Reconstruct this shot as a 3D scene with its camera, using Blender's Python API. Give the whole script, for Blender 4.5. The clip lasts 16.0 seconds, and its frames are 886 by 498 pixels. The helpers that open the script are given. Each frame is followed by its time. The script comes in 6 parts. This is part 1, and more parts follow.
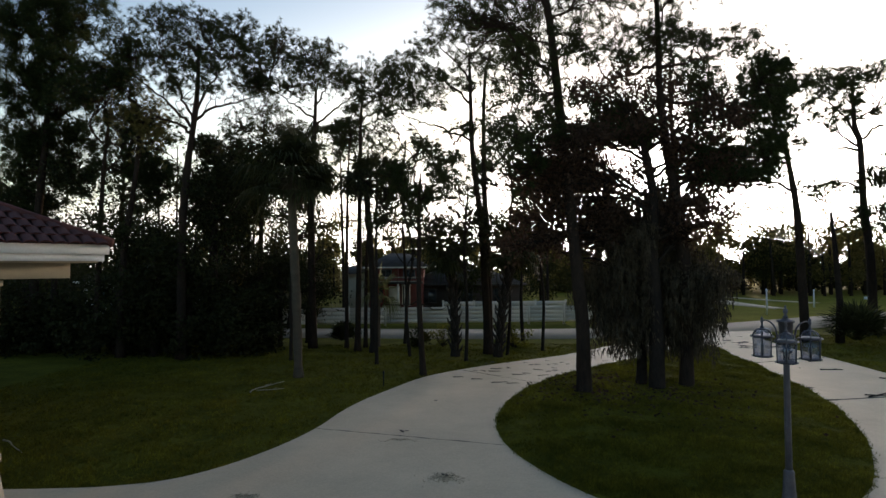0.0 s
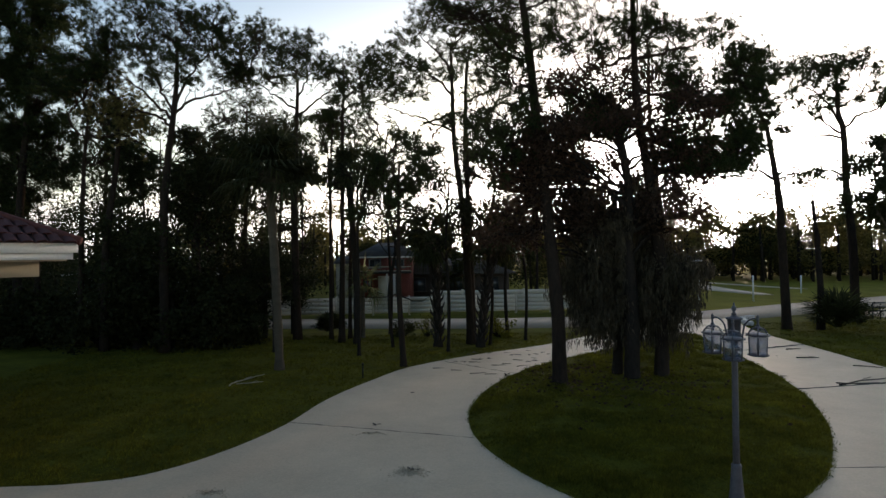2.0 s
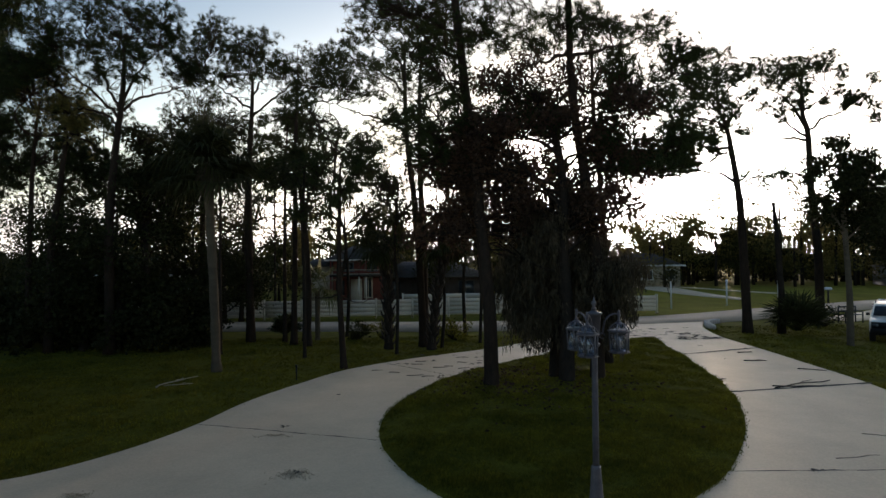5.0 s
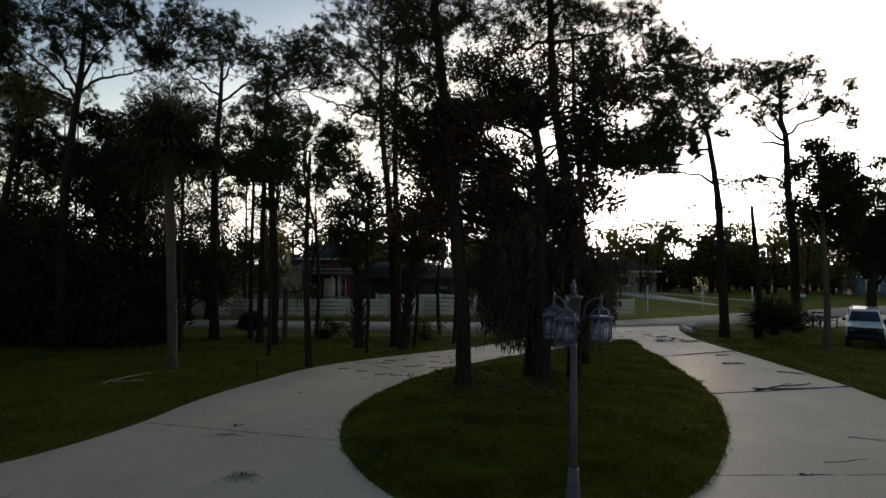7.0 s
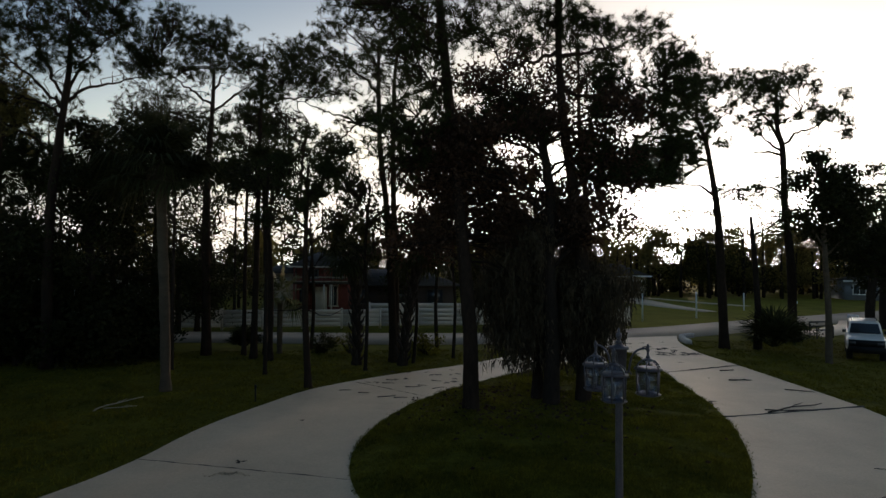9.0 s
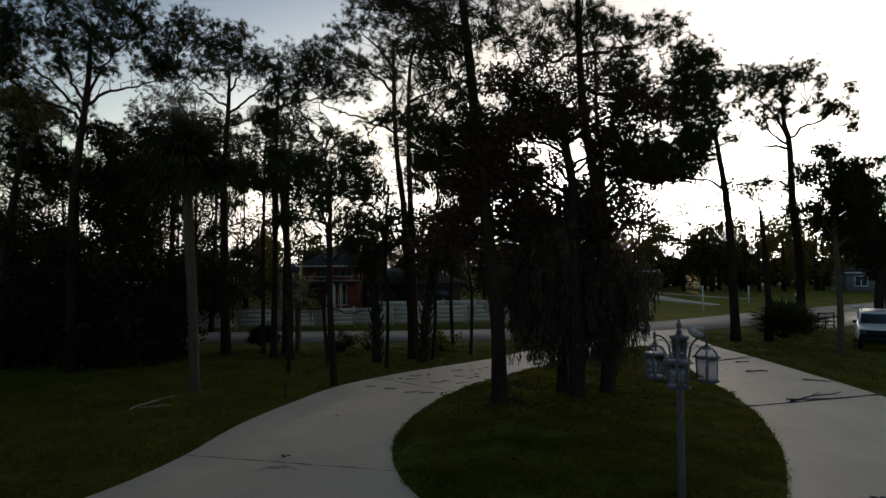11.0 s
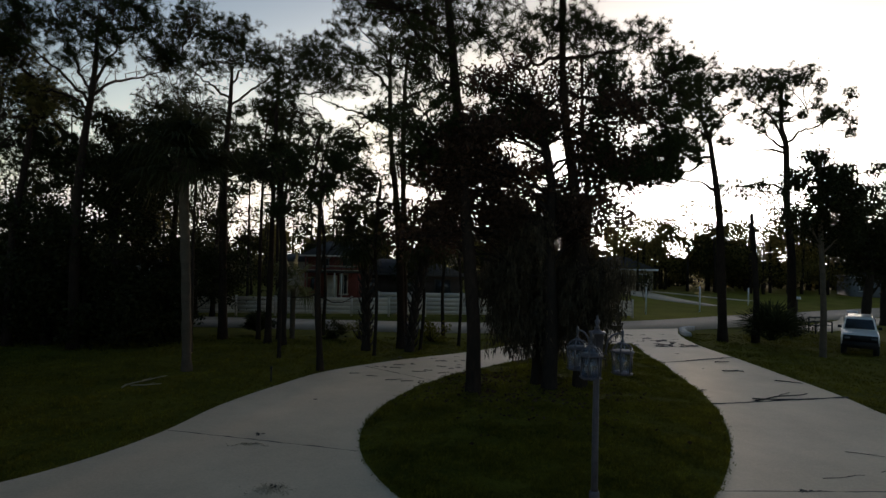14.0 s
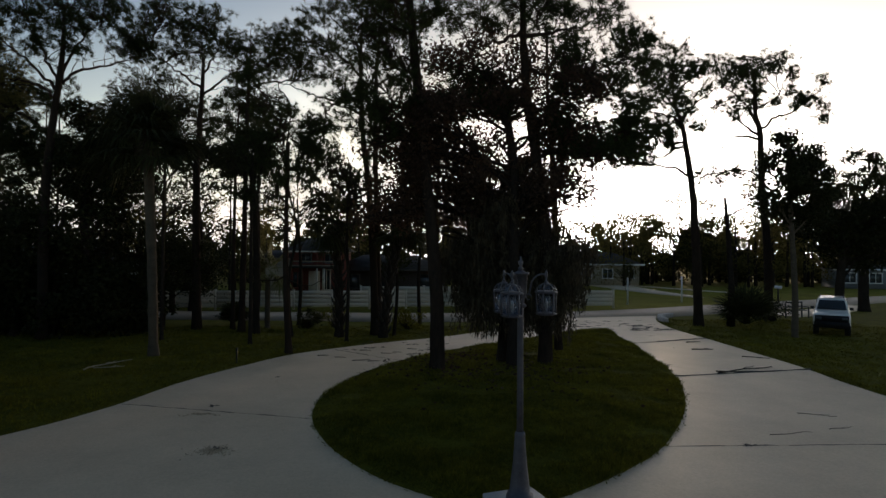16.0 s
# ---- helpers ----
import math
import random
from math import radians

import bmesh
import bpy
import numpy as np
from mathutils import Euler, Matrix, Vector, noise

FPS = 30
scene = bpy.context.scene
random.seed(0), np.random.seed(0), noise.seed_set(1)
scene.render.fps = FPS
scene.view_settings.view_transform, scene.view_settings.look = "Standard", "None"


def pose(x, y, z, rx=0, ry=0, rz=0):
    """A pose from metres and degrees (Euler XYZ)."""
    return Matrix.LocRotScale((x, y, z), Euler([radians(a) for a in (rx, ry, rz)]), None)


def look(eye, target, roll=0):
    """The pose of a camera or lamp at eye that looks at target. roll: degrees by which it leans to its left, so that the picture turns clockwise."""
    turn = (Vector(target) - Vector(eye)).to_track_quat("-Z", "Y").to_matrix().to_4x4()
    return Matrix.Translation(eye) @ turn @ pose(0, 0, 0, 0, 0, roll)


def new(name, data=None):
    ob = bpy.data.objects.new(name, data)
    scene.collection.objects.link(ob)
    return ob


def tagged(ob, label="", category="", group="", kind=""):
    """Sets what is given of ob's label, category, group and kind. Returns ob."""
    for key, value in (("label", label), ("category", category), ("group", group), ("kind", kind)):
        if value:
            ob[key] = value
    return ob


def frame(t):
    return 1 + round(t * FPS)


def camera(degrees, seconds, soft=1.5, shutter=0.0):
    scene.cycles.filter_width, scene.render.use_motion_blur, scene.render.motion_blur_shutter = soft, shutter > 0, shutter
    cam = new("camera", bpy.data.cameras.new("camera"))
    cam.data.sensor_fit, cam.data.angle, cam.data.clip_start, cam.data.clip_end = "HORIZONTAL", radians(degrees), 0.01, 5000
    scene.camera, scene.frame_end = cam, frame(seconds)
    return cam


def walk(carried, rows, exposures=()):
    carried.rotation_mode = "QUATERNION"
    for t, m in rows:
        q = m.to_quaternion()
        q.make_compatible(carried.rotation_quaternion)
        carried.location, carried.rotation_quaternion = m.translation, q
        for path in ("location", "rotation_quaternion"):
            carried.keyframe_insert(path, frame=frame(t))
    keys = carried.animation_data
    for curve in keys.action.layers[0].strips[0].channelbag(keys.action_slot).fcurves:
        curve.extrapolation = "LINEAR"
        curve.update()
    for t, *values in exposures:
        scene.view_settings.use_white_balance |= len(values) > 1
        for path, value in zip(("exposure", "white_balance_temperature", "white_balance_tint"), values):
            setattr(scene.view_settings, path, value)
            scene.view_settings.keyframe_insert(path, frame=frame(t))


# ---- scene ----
cam = camera(75.0, 16.0, soft=1.5)
PATH = [
    (0.0, 0.000, 0.000, 3.754, 91.73, 0.30, 0.00),
    (0.5, 0.045, -0.060, 3.691, 90.61, 0.62, -0.44),
    (1.0, 0.204, -0.133, 3.553, 89.77, 1.54, -0.98),
    (1.5, 0.382, -0.143, 3.687, 89.83, 1.09, -0.71),
    (2.0, 0.577, -0.068, 3.928, 90.43, 0.73, -0.40),
    (2.5, 0.821, -0.013, 3.950, 90.70, 0.43, -0.30),
    (3.0, 1.165, 0.043, 4.065, 90.36, 0.14, -0.26),
    (3.5, 1.495, 0.086, 4.010, 90.61, 0.39, -0.44),
    (4.0, 1.914, 0.066, 3.919, 90.73, 0.32, -0.24),
    (6.5, 2.740, 0.863, 3.443, 91.35, 0.08, -2.38),
    (7.0, 2.680, 1.071, 3.381, 91.46, -0.49, -2.86),
    (7.5, 2.572, 1.258, 3.408, 91.74, -0.29, -3.15),
    (8.0, 2.516, 1.422, 3.438, 91.95, -0.06, -3.79),
    (8.5, 2.427, 1.504, 3.604, 91.99, 0.02, -4.44),
    (9.0, 2.175, 1.579, 3.884, 91.59, -0.34, -4.20),
    (11.5, 1.298, 1.226, 3.852, 91.35, 1.02, -4.73),
    (12.0, 1.281, 1.098, 3.793, 91.27, 1.61, -4.89),
    (12.5, 1.321, 0.951, 3.913, 90.53, 1.98, -4.41),
    (13.0, 1.536, 0.830, 3.935, 90.57, 1.75, -4.28),
    (13.5, 1.841, 0.768, 3.996, 90.58, 0.46, -3.94),
    (14.0, 2.198, 0.659, 3.917, 90.63, -1.20, -3.30),
    (14.5, 2.534, 0.548, 3.839, 90.71, -1.74, -2.99),
    (15.0, 2.696, 0.507, 3.622, 90.43, -0.64, -3.28),
    (15.5, 2.899, 0.547, 3.384, 90.64, -0.69, -3.26),
    (16.0, 3.075, 0.609, 3.178, 90.99, -0.43, -3.92),
]
EXPOSURES = [(0.0, 0.28, 7050, 13), (3.5, 0.26, 7050, 13), (6.5, -0.22, 7050, 13), (9.0, -0.58, 7050, 13), (12.5, -0.6, 7050, 13), (16.0, -0.66, 7050, 13)]
walk(cam, [(t, pose(x, y, z, rx, ry, rz)) for t, x, y, z, rx, ry, rz in PATH], EXPOSURES)

# ---- sky, sun ----
SUN_AZ, SUN_EL = 24.5, 4.5     # degrees right of +y, and above the horizon
world = bpy.data.worlds.new("evening_sky")
scene.world = world
world.use_nodes = True
wn = world.node_tree.nodes
sky = wn.new("ShaderNodeTexSky")
sky.sky_type = "NISHITA"
sky.sun_disc = False
sky.sun_elevation = radians(SUN_EL)
sky.sun_rotation = radians(SUN_AZ)
sky.air_density, sky.dust_density, sky.ozone_density = 1.0, 0.8, 1.5
wn["Background"].inputs["Strength"].default_value = 0.3
haze = wn.new("ShaderNodeHueSaturation")
haze.inputs["Hue"].default_value, haze.inputs["Saturation"].default_value = 0.512, 1.25
world.node_tree.links.new(sky.outputs[0], haze.inputs["Color"])
# evening haze: the warm part of the sky is close to white
wl = world.node_tree.links
split, join = wn.new("ShaderNodeSeparateColor"), wn.new("ShaderNodeCombineColor")
wl.new(haze.outputs[0], split.inputs[0])
wl.new(split.outputs[0], join.inputs[0])
for channel, share in ((1, 1.0), (2, 1.03)):
    part_of, most = wn.new("ShaderNodeMath"), wn.new("ShaderNodeMath")
    part_of.operation, most.operation = "MULTIPLY", "MAXIMUM"
    part_of.inputs[1].default_value = share
    wl.new(split.outputs[0], part_of.inputs[0])
    wl.new(part_of.outputs[0], most.inputs[0])
    wl.new(split.outputs[channel], most.inputs[1])
    wl.new(most.outputs[0], join.inputs[channel])
# and thickens towards the horizon all round
coords, axes3, flip, power, glow, total_sky = (wn.new("ShaderNode" + k) for k in ("TexCoord", "SeparateXYZ", "Math", "Math", "Math", "MixRGB"))
wl.new(coords.outputs["Generated"], axes3.inputs[0])
flip.operation, flip.inputs[0].default_value, flip.use_clamp = "SUBTRACT", 1.0, True
wl.new(axes3.outputs["Z"], flip.inputs[1])
power.operation, power.inputs[1].default_value = "POWER", 5.5
wl.new(flip.outputs[0], power.inputs[0])
glow.operation = "MULTIPLY"
wl.new(power.outputs[0], glow.inputs[0])
# strongest round the low sun, weak in the sky behind
toward = Vector((math.sin(radians(SUN_AZ)) * math.cos(radians(SUN_EL)), math.cos(radians(SUN_AZ)) * math.cos(radians(SUN_EL)), math.sin(radians(SUN_EL))))
facing, spread, around = wn.new("ShaderNodeVectorMath"), wn.new("ShaderNodeMapRange"), wn.new("ShaderNodeMath")
facing.operation = "DOT_PRODUCT"
facing.inputs[1].default_value = toward
wl.new(coords.outputs["Generated"], facing.inputs[0])
spread.inputs["From Min"].default_value, spread.inputs["From Max"].default_value = -1.0, 1.0
spread.inputs["To Min"].default_value, spread.inputs["To Max"].default_value = 0.0, 1.0
wl.new(facing.outputs["Value"], spread.inputs["Value"])
around.operation, around.inputs[1].default_value = "POWER", 9.0
wl.new(spread.outputs[0], around.inputs[0])
level = wn.new("ShaderNodeMapRange")
level.inputs["To Min"].default_value, level.inputs["To Max"].default_value = 0.35, 38.0
wl.new(around.outputs[0], level.inputs["Value"])
wl.new(level.outputs[0], glow.inputs[1])
total_sky.blend_type, total_sky.inputs[0].default_value = "ADD", 1.0
wl.new(join.outputs[0], total_sky.inputs[1])
aureole = wn.new("ShaderNodeMixRGB")
aureole.blend_type, aureole.inputs[0].default_value, aureole.inputs[1].default_value = "MULTIPLY", 1.0, (1.0, 0.92, 0.8, 1.0)
wl.new(glow.outputs[0], aureole.inputs[2])
wl.new(aureole.outputs[0], total_sky.inputs[2])
wl.new(total_sky.outputs[0], wn["Background"].inputs["Color"])

sun = new("sun", bpy.data.lights.new("sun", "SUN"))
sun.data.energy, sun.data.angle, sun.data.color = 2.2, radians(0.6), (1.0, 0.78, 0.55)
sun.matrix_world = look(toward * 300, (0, 0, 0))


# ---- materials ----
def material(name, colour, rough=0.8, second=None, scale=4.0, fine=40.0, bump=0.15, metal=0.0, amount=0.6, stretch=(1, 1, 1), glow=None, leaf=0.0, spec=0.3, island=False, detail=6.0):
    """A principled material, mottled at two scales between two colours, with a fine relief."""
    m = bpy.data.materials.new(name)
    m.use_nodes = True
    n, l = m.node_tree.nodes, m.node_tree.links
    b = n["Principled BSDF"]
    b.inputs["Roughness"].default_value, b.inputs["Metallic"].default_value = rough, metal
    b.inputs["Specular IOR Level"].default_value = spec
    second = second or tuple(c * 0.6 for c in colour)
    co = n.new("ShaderNodeTexCoord")
    mp = n.new("ShaderNodeMapping")
    mp.inputs["Scale"].default_value = stretch
    l.new(co.outputs["Object"], mp.inputs["Vector"])
    big, small = n.new("ShaderNodeTexNoise"), n.new("ShaderNodeTexNoise")
    for tex, s in ((big, scale), (small, fine)):
        tex.inputs["Scale"].default_value, tex.inputs["Detail"].default_value = s, detail
        tex.inputs["Roughness"].default_value = 0.65
        l.new(mp.outputs["Vector"], tex.inputs["Vector"])
    add = n.new("ShaderNodeMath")
    add.operation = "MULTIPLY_ADD"
    add.inputs[1].default_value = 0.55
    l.new(big.outputs["Fac"], add.inputs[0])
    half = n.new("ShaderNodeMath")
    half.operation = "MULTIPLY"
    half.inputs[1].default_value = 0.45
    l.new(small.outputs["Fac"], half.inputs[0])
    l.new(half.outputs[0], add.inputs[2])
    ramp = n.new("ShaderNodeValToRGB")
    ramp.color_ramp.elements[0].position, ramp.color_ramp.elements[1].position = 0.5 - amount * 0.22, 0.5 + amount * 0.22
    ramp.color_ramp.elements[0].color, ramp.color_ramp.elements[1].color = (*second, 1), (*colour, 1)
    l.new(add.outputs[0], ramp.inputs["Fac"])
    out = ramp.outputs["Color"]
    if island or leaf:
        geo = n.new("ShaderNodeNewGeometry")
        hsv = n.new("ShaderNodeHueSaturation")
        rng = n.new("ShaderNodeMapRange")
        rng.inputs["To Min"].default_value, rng.inputs["To Max"].default_value = 0.65, 1.35
        l.new(geo.outputs["Random Per Island"], rng.inputs["Value"])
        l.new(rng.outputs[0], hsv.inputs["Value"])
        l.new(out, hsv.inputs["Color"])
        out = hsv.outputs["Color"]
    l.new(out, b.inputs["Base Color"])
    if bump:
        bp = n.new("ShaderNodeBump")
        bp.inputs["Strength"].default_value, bp.inputs["Distance"].default_value = bump, 0.03
        l.new(add.outputs[0], bp.inputs["Height"])
        l.new(bp.outputs["Normal"], b.inputs["Normal"])
    if leaf:
        tr, mix = n.new("ShaderNodeBsdfTranslucent"), n.new("ShaderNodeMixShader")
        mix.inputs[0].default_value = leaf
        l.new(out, tr.inputs["Color"])
        l.new(b.outputs[0], mix.inputs[1])
        l.new(tr.outputs[0], mix.inputs[2])
        l.new(mix.outputs[0], n["Material Output"].inputs["Surface"])
    return m


GRASS = material("lawn_grass", (0.15, 0.136, 0.017), 0.95, (0.038, 0.039, 0.007), 0.7, 9.0, 0.9, amount=0.9, spec=0.03)
BLADE = material("grass_blades", (0.208, 0.184, 0.022), 0.7, (0.034, 0.035, 0.007), 0.9, 5.0, 0, amount=0.85, leaf=0.4, spec=0.03)
CONCRETE = material("driveway_concrete", (0.69, 0.51, 0.34), 0.62, (0.51, 0.372, 0.245), 0.45, 26.0, 0.05, amount=0.6, spec=0.5)
KERB = material("kerb_concrete", (0.55, 0.52, 0.5), 0.85, (0.4, 0.38, 0.36), 2.0, 30.0, 0.15)
ASPHALT = material("worn_asphalt", (0.38, 0.28, 0.19), 0.7, (0.28, 0.203, 0.135), 0.4, 60.0, 0.2, spec=0.5)
PINE_BARK = material("pine_bark", (0.05, 0.034, 0.025), 0.95, (0.014, 0.011, 0.009), 3.0, 14.0, 1.0, stretch=(1, 1, 0.35), amount=1.0, spec=0.03)
PALE_BARK = material("palm_trunk_bark", (0.14, 0.11, 0.08), 0.95, (0.055, 0.043, 0.032), 2.0, 22.0, 0.8, stretch=(1, 1, 2.5), amount=1.0, spec=0.03)
DARK_BARK = material("oak_bark", (0.045, 0.034, 0.027), 0.95, (0.016, 0.013, 0.011), 3.0, 16.0, 1.0, stretch=(1, 1, 0.5), amount=1.0, spec=0.03)
NEEDLE = material("pine_needles", (0.04, 0.05, 0.018), 0.6, (0.022, 0.03, 0.011), 1.0, 6.0, 0, leaf=0.12, spec=0.03)
NEEDLE_OLD = material("yellowing_pine_needles", (0.16, 0.125, 0.035), 0.6, (0.08, 0.075, 0.025), 1.0, 6.0, 0, leaf=0.25, spec=0.03)
FROND = material("palm_frond", (0.055, 0.056, 0.024), 0.6, (0.03, 0.033, 0.014), 1.0, 6.0, 0, leaf=0.2, spec=0.03)
PALE_FROND = material("pale_palm_frond", (0.16, 0.16, 0.07), 0.6, (0.08, 0.085, 0.035), 1.0, 6.0, 0, leaf=0.3, spec=0.03)
FROND_DEAD = material("dry_palm_frond", (0.09, 0.07, 0.046), 0.85, (0.045, 0.035, 0.024), 1.0, 8.0, 0, leaf=0.15, spec=0.03)
OAK_LEAF = material("oak_leaves", (0.036, 0.038, 0.015), 0.55, (0.02, 0.022, 0.009), 1.0, 6.0, 0, leaf=0.12, spec=0.03)
RUST_LEAF = material("rusty_brown_leaves", (0.085, 0.05, 0.033), 0.65, (0.042, 0.027, 0.019), 1.0, 6.0, 0, leaf=0.25, spec=0.03)
# weeping evergreen foliage, its brown lightened to paint in haze over it
HAZY_FOLIAGE = material("hazy_hanging_foliage", (0.108, 0.084, 0.054), 0.9, (0.05, 0.039, 0.026), 2.0, 12.0, 0, leaf=0.3, spec=0.03)
WOODS_LEAF = material("woodland_leaves", (0.05, 0.05, 0.016), 0.6, (0.025, 0.027, 0.01), 0.15, 3.0, 0, leaf=0.4, spec=0.03)
# woodland leaves made paler and more golden, painting in the distant haze
HAZED_LEAF = material("hazed_tree_leaves", (0.15, 0.12, 0.035), 0.6, (0.075, 0.065, 0.022), 0.1, 2.0, 0, leaf=0.6, spec=0.03)
LAMP_METAL = material("weathered_lamp_metal", (0.125, 0.115, 0.128), 0.5, (0.06, 0.055, 0.064), 6.0, 60.0, 0.15, metal=0.35, spec=0.5)
WHITE = material("white_paint", (0.78, 0.78, 0.78), 0.6, (0.62, 0.62, 0.62), 1.5, 30.0, 0.05, amount=0.8)
FENCE_WHITE = material("weathered_white_fence_paint", (0.78, 0.68, 0.56), 0.75, (0.49, 0.42, 0.34), 0.8, 14.0, 0.1, stretch=(0.4, 1, 3), amount=1.0)
STUCCO = material("beige_stucco", (0.38, 0.33, 0.25), 0.9, (0.29, 0.25, 0.19), 1.5, 50.0, 0.35)
TILE = material("red_roof_tile", (0.13, 0.036, 0.026), 0.8, (0.06, 0.02, 0.017), 2.0, 25.0, 0.3, island=True)
SHINGLE = material("dark_roof_shingle", (0.08, 0.07, 0.065), 0.9, (0.04, 0.036, 0.034), 1.5, 30.0, 0.4)
RED_WALL = material("brick_red_siding", (0.22, 0.058, 0.042), 0.85, (0.12, 0.034, 0.025), 1.0, 20.0, 0.15)
PALE_BLUE = material("pale_blue_grey_siding", (0.24, 0.26, 0.3), 0.85, (0.12, 0.13, 0.15), 0.5, 20.0, 0.15, amount=1.0)
BROWN_WALL = material("dark_brown_siding", (0.07, 0.05, 0.04), 0.9, (0.04, 0.03, 0.025), 1.0, 20.0, 0.2)
GREY_WALL = material("grey_house_wall", (0.17, 0.17, 0.175), 0.85, (0.11, 0.11, 0.115), 1.0, 20.0, 0.15)
BLACK_PLASTIC = material("black_plastic", (0.012, 0.012, 0.013), 0.6, (0.007, 0.007, 0.008), 3.0, 40.0, 0.05, spec=0.2)
CAR_WHITE = material("white_car_paint", (0.76, 0.73, 0.69), 0.25, (0.7, 0.67, 0.63), 0.8, 40.0, 0.0, spec=0.6, amount=0.5)
BLACK_IRON = material("black_iron", (0.025, 0.025, 0.027), 0.5, (0.014, 0.014, 0.015), 4.0, 40.0, 0.1, metal=0.5)
DEAD_WOOD = material("dead_wood", (0.06, 0.044, 0.033), 0.9, (0.028, 0.021, 0.017), 5.0, 40.0, 0.5)
PALE_WOOD = material("pale_dry_stick", (0.42, 0.36, 0.27), 0.85, (0.28, 0.23, 0.17), 5.0, 40.0, 0.3)
TYRE = material("tyre_rubber", (0.02, 0.02, 0.02), 0.85, (0.012, 0.012, 0.012), 5.0, 40.0, 0.2)
FROSTED = material("frosted_bulb", (0.28, 0.28, 0.27), 0.4, (0.22, 0.22, 0.21), 8.0, 40.0, 0)
CHROME = material("dull_chrome", (0.55, 0.55, 0.56), 0.25, (0.45, 0.45, 0.46), 4.0, 40.0, 0, metal=1.0)


def glass_material(name, colour, gloss=0.1):
    """Thin clear glass: mostly see-through, with a little gloss."""
    m = bpy.data.materials.new(name)
    m.use_nodes = True
    n, l = m.node_tree.nodes, m.node_tree.links
    clear, shine, mix = n.new("ShaderNodeBsdfTransparent"), n.new("ShaderNodeBsdfGlossy"), n.new("ShaderNodeMixShader")
    clear.inputs["Color"].default_value = (*colour, 1)
    shine.inputs["Roughness"].default_value = 0.15
    mix.inputs[0].default_value = gloss
    l.new(clear.outputs[0], mix.inputs[1])
    l.new(shine.outputs[0], mix.inputs[2])
    l.new(mix.outputs[0], n["Material Output"].inputs["Surface"])
    return m


LAMP_GLASS = glass_material("seeded_lamp_glass", (0.8, 0.82, 0.86), 0.1)
CAR_GLASS = material("dark_car_glass", (0.03, 0.033, 0.036), 0.08, (0.02, 0.022, 0.024), 1.0, 10.0, 0, spec=0.7)
PANE = material("window_pane_glass", (0.05, 0.055, 0.06), 0.08, (0.03, 0.033, 0.036), 1.0, 10.0, 0, spec=0.7)


# ---- mesh helpers ----
class Buf:
    """Vertices and faces that grow into one mesh."""

    def __init__(self):
        self.v, self.f, self.n = [], [], 0

    def add(self, verts, faces):
        verts = np.asarray(verts, float).reshape(-1, 3)
        self.v.append(verts)
        if isinstance(faces, np.ndarray):
            self.f.append(faces.astype(np.int64) + self.n)
        else:
            self.f.extend([[int(i) + self.n for i in f] for f in faces])
        self.n += len(verts)

    def box(self, cx, cy, cz, sx, sy, sz, turn=0.0):
        a = radians(turn)
        p = np.array([(x, y, z) for z in (-.5, .5) for x, y in ((-.5, -.5), (.5, -.5), (.5, .5), (-.5, .5))]) * (sx, sy, sz)
        q = p.copy()
        q[:, 0], q[:, 1] = p[:, 0] * math.cos(a) - p[:, 1] * math.sin(a), p[:, 0] * math.sin(a) + p[:, 1] * math.cos(a)
        self.add(q + (cx, cy, cz), [(0, 3, 2, 1), (4, 5, 6, 7), (0, 1, 5, 4), (1, 2, 6, 5), (2, 3, 7, 6), (3, 0, 4, 7)])

    def tube(self, pts, radii, sides=8, ragged=0.0, rng=None):
        pts = np.asarray(pts, float)
        n = len(pts)
        radii = np.broadcast_to(np.asarray(radii, float), (n,))
        tan = np.gradient(pts, axis=0)
        tan /= np.linalg.norm(tan, axis=1)[:, None] + 1e-9
        ref = np.array((1.0, 0.05, 0.0)) if abs(tan[0, 2]) > 0.7 else np.array((0.0, 0.0, 1.0))
        u = np.cross(tan, ref)
        u /= np.linalg.norm(u, axis=1)[:, None] + 1e-9
        w = np.cross(tan, u)
        a = np.arange(sides) * 2 * math.pi / sides
        r = radii[:, None] * np.ones(sides)
        if ragged:
            r = r * (1 + ragged * (rng.random((n, sides)) - 0.5))
        ring = pts[:, None] + r[..., None] * (np.cos(a)[None, :, None] * u[:, None] + np.sin(a)[None, :, None] * w[:, None])
        i = np.arange(n - 1)[:, None] * sides
        k = np.arange(sides)[None]
        k2 = (k + 1) % sides
        f = np.stack((i + k, i + k2, i + sides + k2, i + sides + k), -1).reshape(-1, 4)
        base = self.n
        self.add(ring.reshape(-1, 3), f)
        self.f.append([base + q for q in range(sides)][::-1])
        self.f.append([base + (n - 1) * sides + q for q in range(sides)])

    def lathe(self, x, y, profile, sides=16):
        """A turned form about an upright axis; profile: (height, radius)."""
        self.tube([(x, y, z) for z, r in profile], [r for z, r in profile], sides)

    def prism(self, outline, z0, z1):
        """A straight-sided slab over a simple outline, triangulated."""
        bm = bmesh.new()
        vs = [bm.verts.new((x, y, z1)) for x, y in outline]
        bm.faces.new(vs)
        bmesh.ops.triangulate(bm, faces=bm.faces[:])
        bm.verts.index_update()
        top = [[v.index for v in f.verts] for f in bm.faces]
        bm.free()
        m = len(outline)
        area = sum(outline[i][0] * outline[(i + 1) % m][1] - outline[(i + 1) % m][0] * outline[i][1] for i in range(m))
        side = [(i, (i + 1) % m, m + (i + 1) % m, m + i) for i in range(m)]
        base = self.n
        self.v.append(np.array([(x, y, z1) for x, y in outline] + [(x, y, z0) for x, y in outline], float))
        self.n += 2 * m
        self.f.extend([[base + q for q in t] for t in top])
